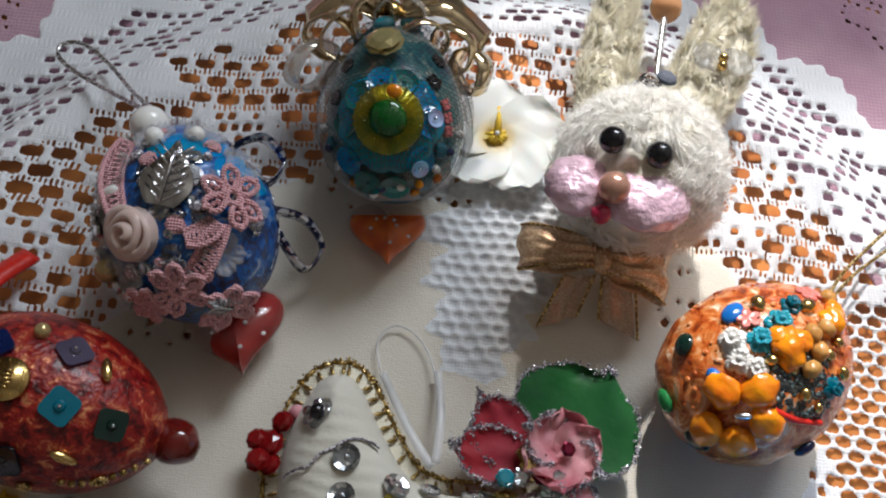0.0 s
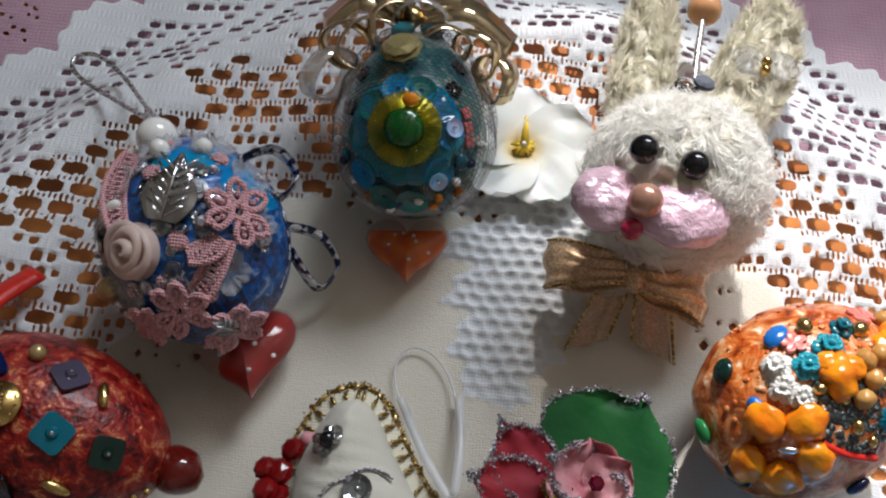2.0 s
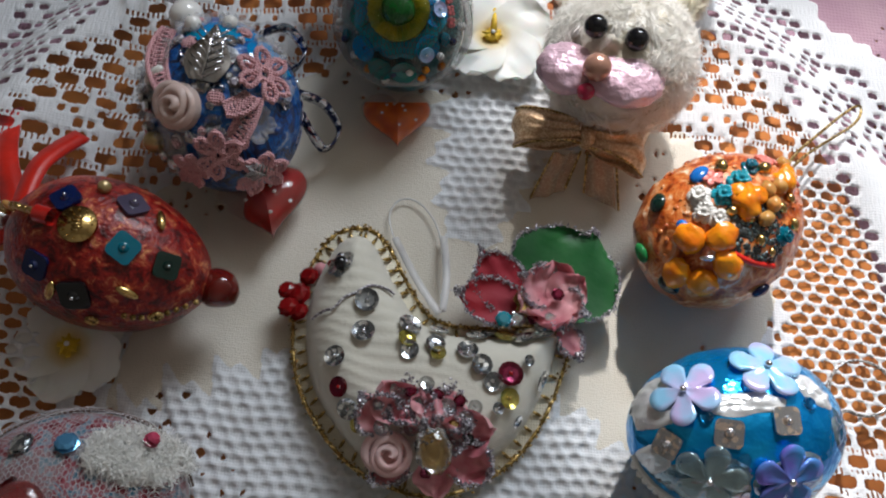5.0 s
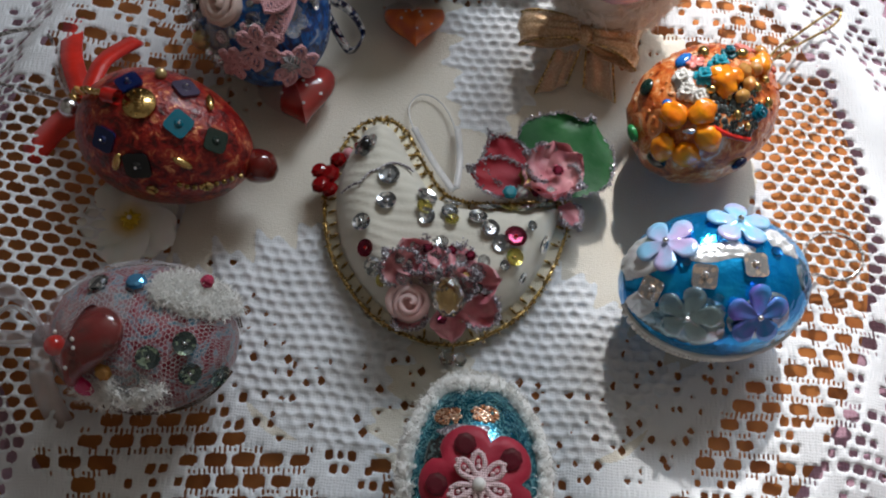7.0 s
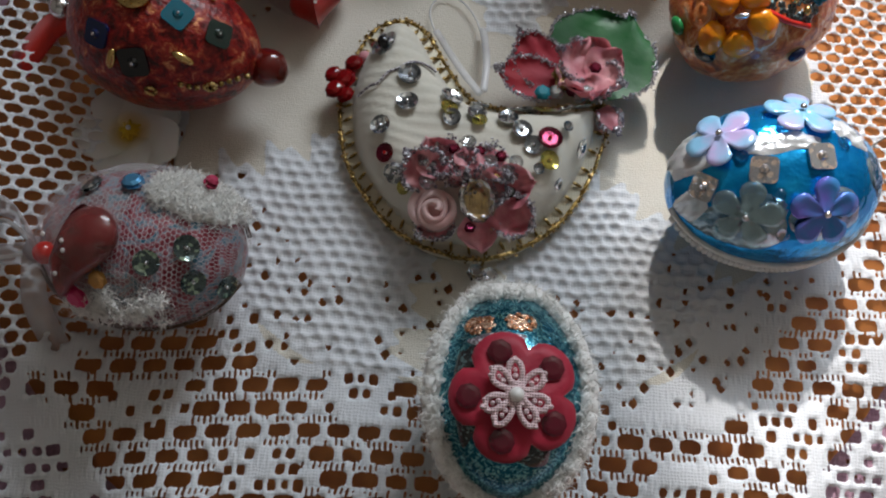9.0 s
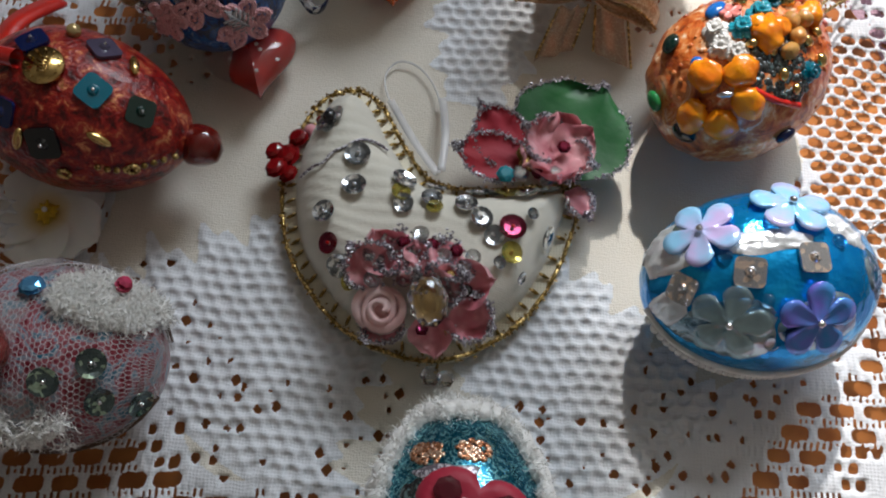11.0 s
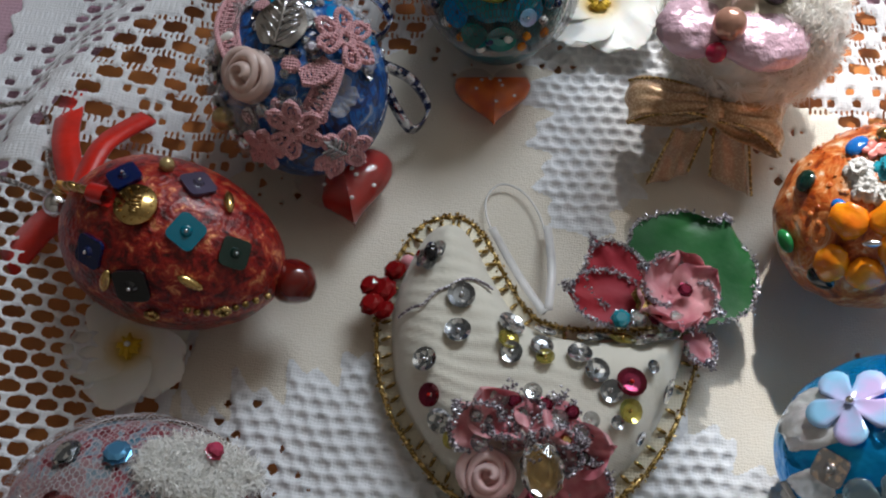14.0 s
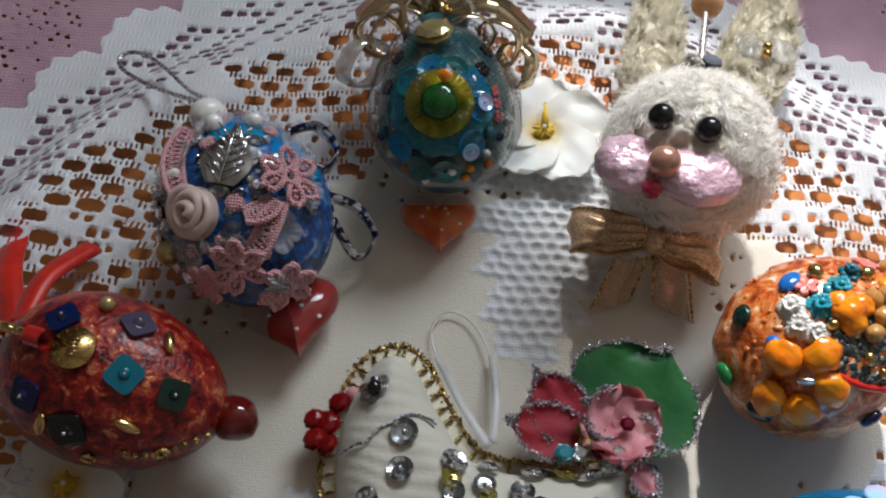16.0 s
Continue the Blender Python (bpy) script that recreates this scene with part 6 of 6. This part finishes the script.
for i in range(NP):
    a, b, c = OUT[i - 1], OUT[i], OUT[(i + 1) % NP]
    acc += (b - a).length
    if acc < nexts:
        continue
    nexts = acc + 0.0036
    d = (c - a).normalized()
    inn = Vector((-d.y, d.x, 0))
    p = b + inn * 0.0024
    m_ = Matrix.Translation((p.x - off.x, p.y - off.y, 0.0052)) @ Matrix.Rotation(math.atan2(inn.y, inn.x) - math.pi / 2 + 0.25 * math.sin(i * 3.1), 4, "Z") @ Matrix.Rotation(radians(22), 4, "X")
    if first is None:
        first = part("stitch", bm, GOLD_CORD, BD)
    ob = first if first.get("set") is None else new("stitch", first.data)
    first["set"] = 1
    ob.parent = BD
    ob.matrix_basis = m_
del first["set"]


def bz(x, y):
    d = float(bird_sdf(np.array([x * 0.001]), np.array([y * 0.001]))[0]) - 0.0028
    return float(bird_top(max(d, 0.0))) * 1000


def bf(x, y, up=0.4, spin=0.0, lean=0.0):
    e = 0.6
    n = Vector((bz(x - e, y) - bz(x + e, y), bz(x, y - e) - bz(x, y + e), 2 * e)).normalized()
    return frame_on(loc(BD, x, y, bz(x, y) + up), n, spin) @ Matrix.Rotation(radians(lean), 4, "X")


SEQ = [(-18, -7, 0, 3.4), (-18, -16, 0, 3.2), (-25, -23.5, 0, 3.0), (-23, -31.5, 1, 2.9), (-20, -37, 0, 3.2), (-5.5, -12.5, 0, 3.4), (-6, -17, 2, 2.6), (-5, -20, 0, 2.6), (2, -17.5, 0, 2.8),
       (3, -20.5, 2, 2.2), (11, -18.5, 0, 3.0), (15, -22.5, 0, 3.0), (23, -24.5, 1, 3.6), (23, -31, 2, 2.9), (32.5, -24, 0, 3.1), (14, -12.5, 0, 3.2), (22, -12, 2, 3.2), (27, -12.5, 0, 3.4),
       (33, -10.5, 0, 3.0), (18, -11, 0, 2.8), (3, -12.0, 0, 2.8), (18.5, -27, 0, 2.7), (26, -36, 0, 1.8), (20, -34, 0, 1.7), (-17, -41, 2, 2.2), (28, -20, 0, 1.6), (38, -12, 0, 2.2)]
for i, (x, y, k, r) in enumerate(SEQ):
    sequin(BD, bf(x, y, 0.5, i * 25, 14 * math.sin(i * 1.9)), r * 0.001, (SEQ_FACET, SEQ_RED, SEQ_YELLOW)[k], ("clear iridescent sequin", "red sequin", "yellow sequin")[k], (SILVER, RED_BEAD, GOLD)[k])
for dx, dy, r in ((-1.6, -1.4, 2.2), (1.8, 1.2, 2.3), (0.2, -2.6, 2.0)):
    sequin(BD, bf(-26.5 + dx, 3.6 + dy, 0.5, 30, 10), r * 0.001, SEQ_CLEAR, "clear iridescent sequin")
for i in range(4):
    gem(BD, bf(-27 + 2.4 * math.cos(i * 1.5), 4 + 2.0 * math.sin(i * 1.5), 0.6), 0.0016, 0.0016, SILVER, "bead", "silver bead round the eye", 6)
bead(BD, bf(-26.5, 3.6, 1.2), 0.0021, BLACK, "eye", "black bead eye", seg=16)
tube("glitter_line", [bf(x, y, 0.25).translation for x, y in ((-33, -12), (-29.5, -10), (-27, -10.5), (-24.5, -6.5), (-21, -5), (-18.5, -2.5), (-14, -1.5), (-10.5, -3))], 0.00038, SILVER_GLITTER, BD, "wavy silver glitter line")
for i, (x, y, r, lb) in enumerate(((-38.5, -3, 4.2, ""), (-40.5, -7.5, 3.4, ""), (-36, 3, 3.2, ""), (-41.5, -2.5, 3.0, ""), (-37.5, -8, 3.0, ""))):
    gem(BD, frame_on(loc(BD, x, y, 8 + (i % 2) * 2), (-0.4, 0.2, 1), i * 30), r * 0.001, r * 0.0012, mat("red_crystal", (0.36, 0.010, 0.012), rough=0.1, trans=0.35), "beak_bead", "red faceted bead", 7)
bead(BD, Matrix.Translation(loc(BD, -33, 6, 7)), 0.0022, PINK_SILK, "beak_bead", "pink bead", seg=8)
# bunch of pink silk blossoms on the wing
for i, (x, y, ln, turn) in enumerate(((-4, -35, 9.5, 30), (3, -34, 9.5, -5), (9, -36, 9, -50), (10, -42, 9, -100), (-10, -40, 9, 75), (-7, -38, 9, 45), (-6, -48, 8.5, 150), (4, -50, 8.5, 190), (11, -47, 8.5, -135), (0, -40, 8, 10), (5, -43, 8, -70))):
    petal(BD, bf(x, y, 3.0 + 0.7 * (i % 3), 0) @ Matrix.Rotation(radians(turn), 4, "Z") @ Matrix.Translation((0, -0.002, 0)) @ Matrix.Rotation(radians(16), 4, "X"), ln * 0.00125, ln * 0.0014, PINK_SILK, "petal", "pink silk petal with silver glitter edge", curl=0.4, ruffle=0.28, edge=SILVER_GLITTER if i % 2 == 0 else None, seed=i * 3)
cl = []
for i in range(60):
    a, rr = noise.random() * 6.283, math.sqrt(noise.random())
    x, y = 0.5 + 12 * rr * math.cos(a), -38 + 8.5 * rr * math.sin(a)
    cl.append(loc(BD, x, y, bz(x, y) + 4.5 + 3.0 * noise.random()))
grains(BD, cl, 9, 0.00055, 0.0011, SILVER_GLITTER, "glitter", "clustered silver glitter", seed=9)
for x, y, r in ((-7, -33, 2.3), (-2, -36, 2.2), (6, -36.5, 2.2), (11, -39, 2.3), (-11, -43, 2.2), (8, -45, 2.2), (-3, -43, 2.0), (0, -31, 2.2), (13, -36, 2.0)):
    sequin(BD, frame_on(loc(BD, x, y, bz(x, y) + 7.2), (math.sin(x), math.cos(y) * 0.5, 2.0), x * 20), r * 0.001, SEQ_CLEAR, "clear iridescent sequin", SILVER)
for x, y, r, m_ in ((-4, -33, 1.9, SEQ_RED), (3, -33.5, 1.9, SEQ_RED), (9, -34.5, 1.8, SEQ_RED), (-1, -40, 1.9, SILVER), (12, -44, 1.8, BLACK), (15, -45, 1.6, SEQ_RED), (-12, -37, 2.0, SEQ_CLEAR), (8, -41, 1.7, GOLD), (2, -52, 2.0, SEQ_RED), (9, -51.5, 2.0, GOLD), (6, -38, 1.6, SEQ_CLEAR)):
    gem(BD, Matrix.Translation(loc(BD, x, y, bz(x, y) + 7.0)), r * 0.001, r * 0.0014, m_, "bead", "", 6)
rose(BD, frame_on(loc(BD, -8, -48.5, bz(-8, -48) + 5.0), (-0.1, -0.25, 1)), 0.0062, PALE_ROSE, "rose", "pale pink rolled satin rose")
gm = frame_on(loc(BD, 3, -47.8, bz(3, -47) + 9.5), (0, -0.25, 1), 15) @ Matrix.Diagonal((0.82, 1.1, 1, 1))
g_ = gem(BD, gm, 0.0060, 0.0056, CRYSTAL, "stone", "large oval clear cut stone", 9)
bm = bmesh.new()
bmesh.ops.create_cone(bm, cap_ends=True, segments=16, radius1=0.0042, radius2=0.0036, depth=0.0008, matrix=gm @ Matrix.Translation((0, 0, -0.0030)))
part("foil_back", bm, GOLD, g_, "gold foil backing")
# tail of silk petals and a leaf
petal(BD, M3(*loc(BD, 27, -3, 13), 82, 6), 0.0205, 0.0145, RED_PETAL, "tail_petal", "red silk petal with glitter edge", curl=0.12, ruffle=0.10, edge=SILVER_GLITTER, seed=41)
petal(BD, M3(*loc(BD, 25, -2, 12), 38, 8), 0.0195, 0.0160, RED_PETAL, "tail_petal", "red silk petal with glitter edge", curl=0.15, ruffle=0.12, edge=SILVER_GLITTER, seed=44)
petal(BD, M3(*loc(BD, 32.5, -0.5, 10.5), -33, 5), 0.0292, 0.0350, GREEN_SILK, "leaf", "green silk leaf with silver glitter edge", curl=0.06, ruffle=0.05, edge=SILVER_GLITTER, seed=52)
petal(BD, M3(*loc(BD, 40, -6, 7), -150, 6), 0.010, 0.008, PINK_SILK, "tail_petal", "small pink silk petal", curl=0.1, ruffle=0.1, edge=SILVER_GLITTER, seed=57)
for i in range(6):
    petal(BD, M3(*loc(BD, 34.5 + 1.5 * math.cos(i * 1.05), 0 + 1.5 * math.sin(i * 1.05), 15 + 0.5 * (i % 2)), 60 * i + 10, 14), 0.0118, 0.0132, PINK_SILK, "rose_petal", "pink silk rose petal", curl=0.35, ruffle=0.2, edge=SILVER_GLITTER if i in (1, 4) else None, seed=60 + i)
gem(BD, Matrix.Translation(loc(BD, 36, 0.5, 19)), 0.0020, 0.002, SEQ_RED, "bead", "raspberry bead", 6)
for x, y, m_ in ((27, -4, GOLD), (30, -6, SEQ_RED), (25, -7, SEQ_CLEAR), (29, -2, SEQ_RED), (32, -8, SEQ_CLEAR), (21, -7.5, TURQ), (34, -6.5, SEQ_CLEAR), (26, -1, GOLD_CORD)):
    gem(BD, Matrix.Translation(loc(BD, x, y, 16.5)), 0.0026, 0.0030, m_, "bead", "", 6)
tube("hanging_loop", [loc(BD, *p) for p in ((3, -5, 8), (-5, 5, 6), (-13, 21, 2.5), (-15, 29, 2), (-11, 35, 2), (-4, 33, 2), (2, 24, 2.5), (4, 8, 6), (4, -4, 8))], 0.00032, SATIN, BD, "thin white satin hanging loop")
strip(BD, [loc(BD, *p) for p in ((3, -5, 8.5), (-4, 5, 7), (-12, 20, 3))], 0.0022, SATIN, "ribbon", "white satin ribbon")
strip(BD, [loc(BD, *p) for p in ((4, -4, 8.5), (4.5, 8, 7), (3, 22, 3))], 0.0022, SATIN, "ribbon", "white satin ribbon")
gem(BD, Matrix.Translation(loc(BD, 5, -60, 3.2)), 0.0028, 0.005, CRYSTAL, "drop", "clear drop bead", 6)
gem(BD, Matrix.Translation(loc(BD, 9, -60.5, 3.0)), 0.0024, 0.0045, CRYSTAL, "drop", "clear drop bead", 6)
tube("thread", [loc(BD, 7, -54, 5), loc(BD, 7, -57, 4), loc(BD, 6, -59.5, 3.5)], 0.0004, GOLD_CORD, BD)
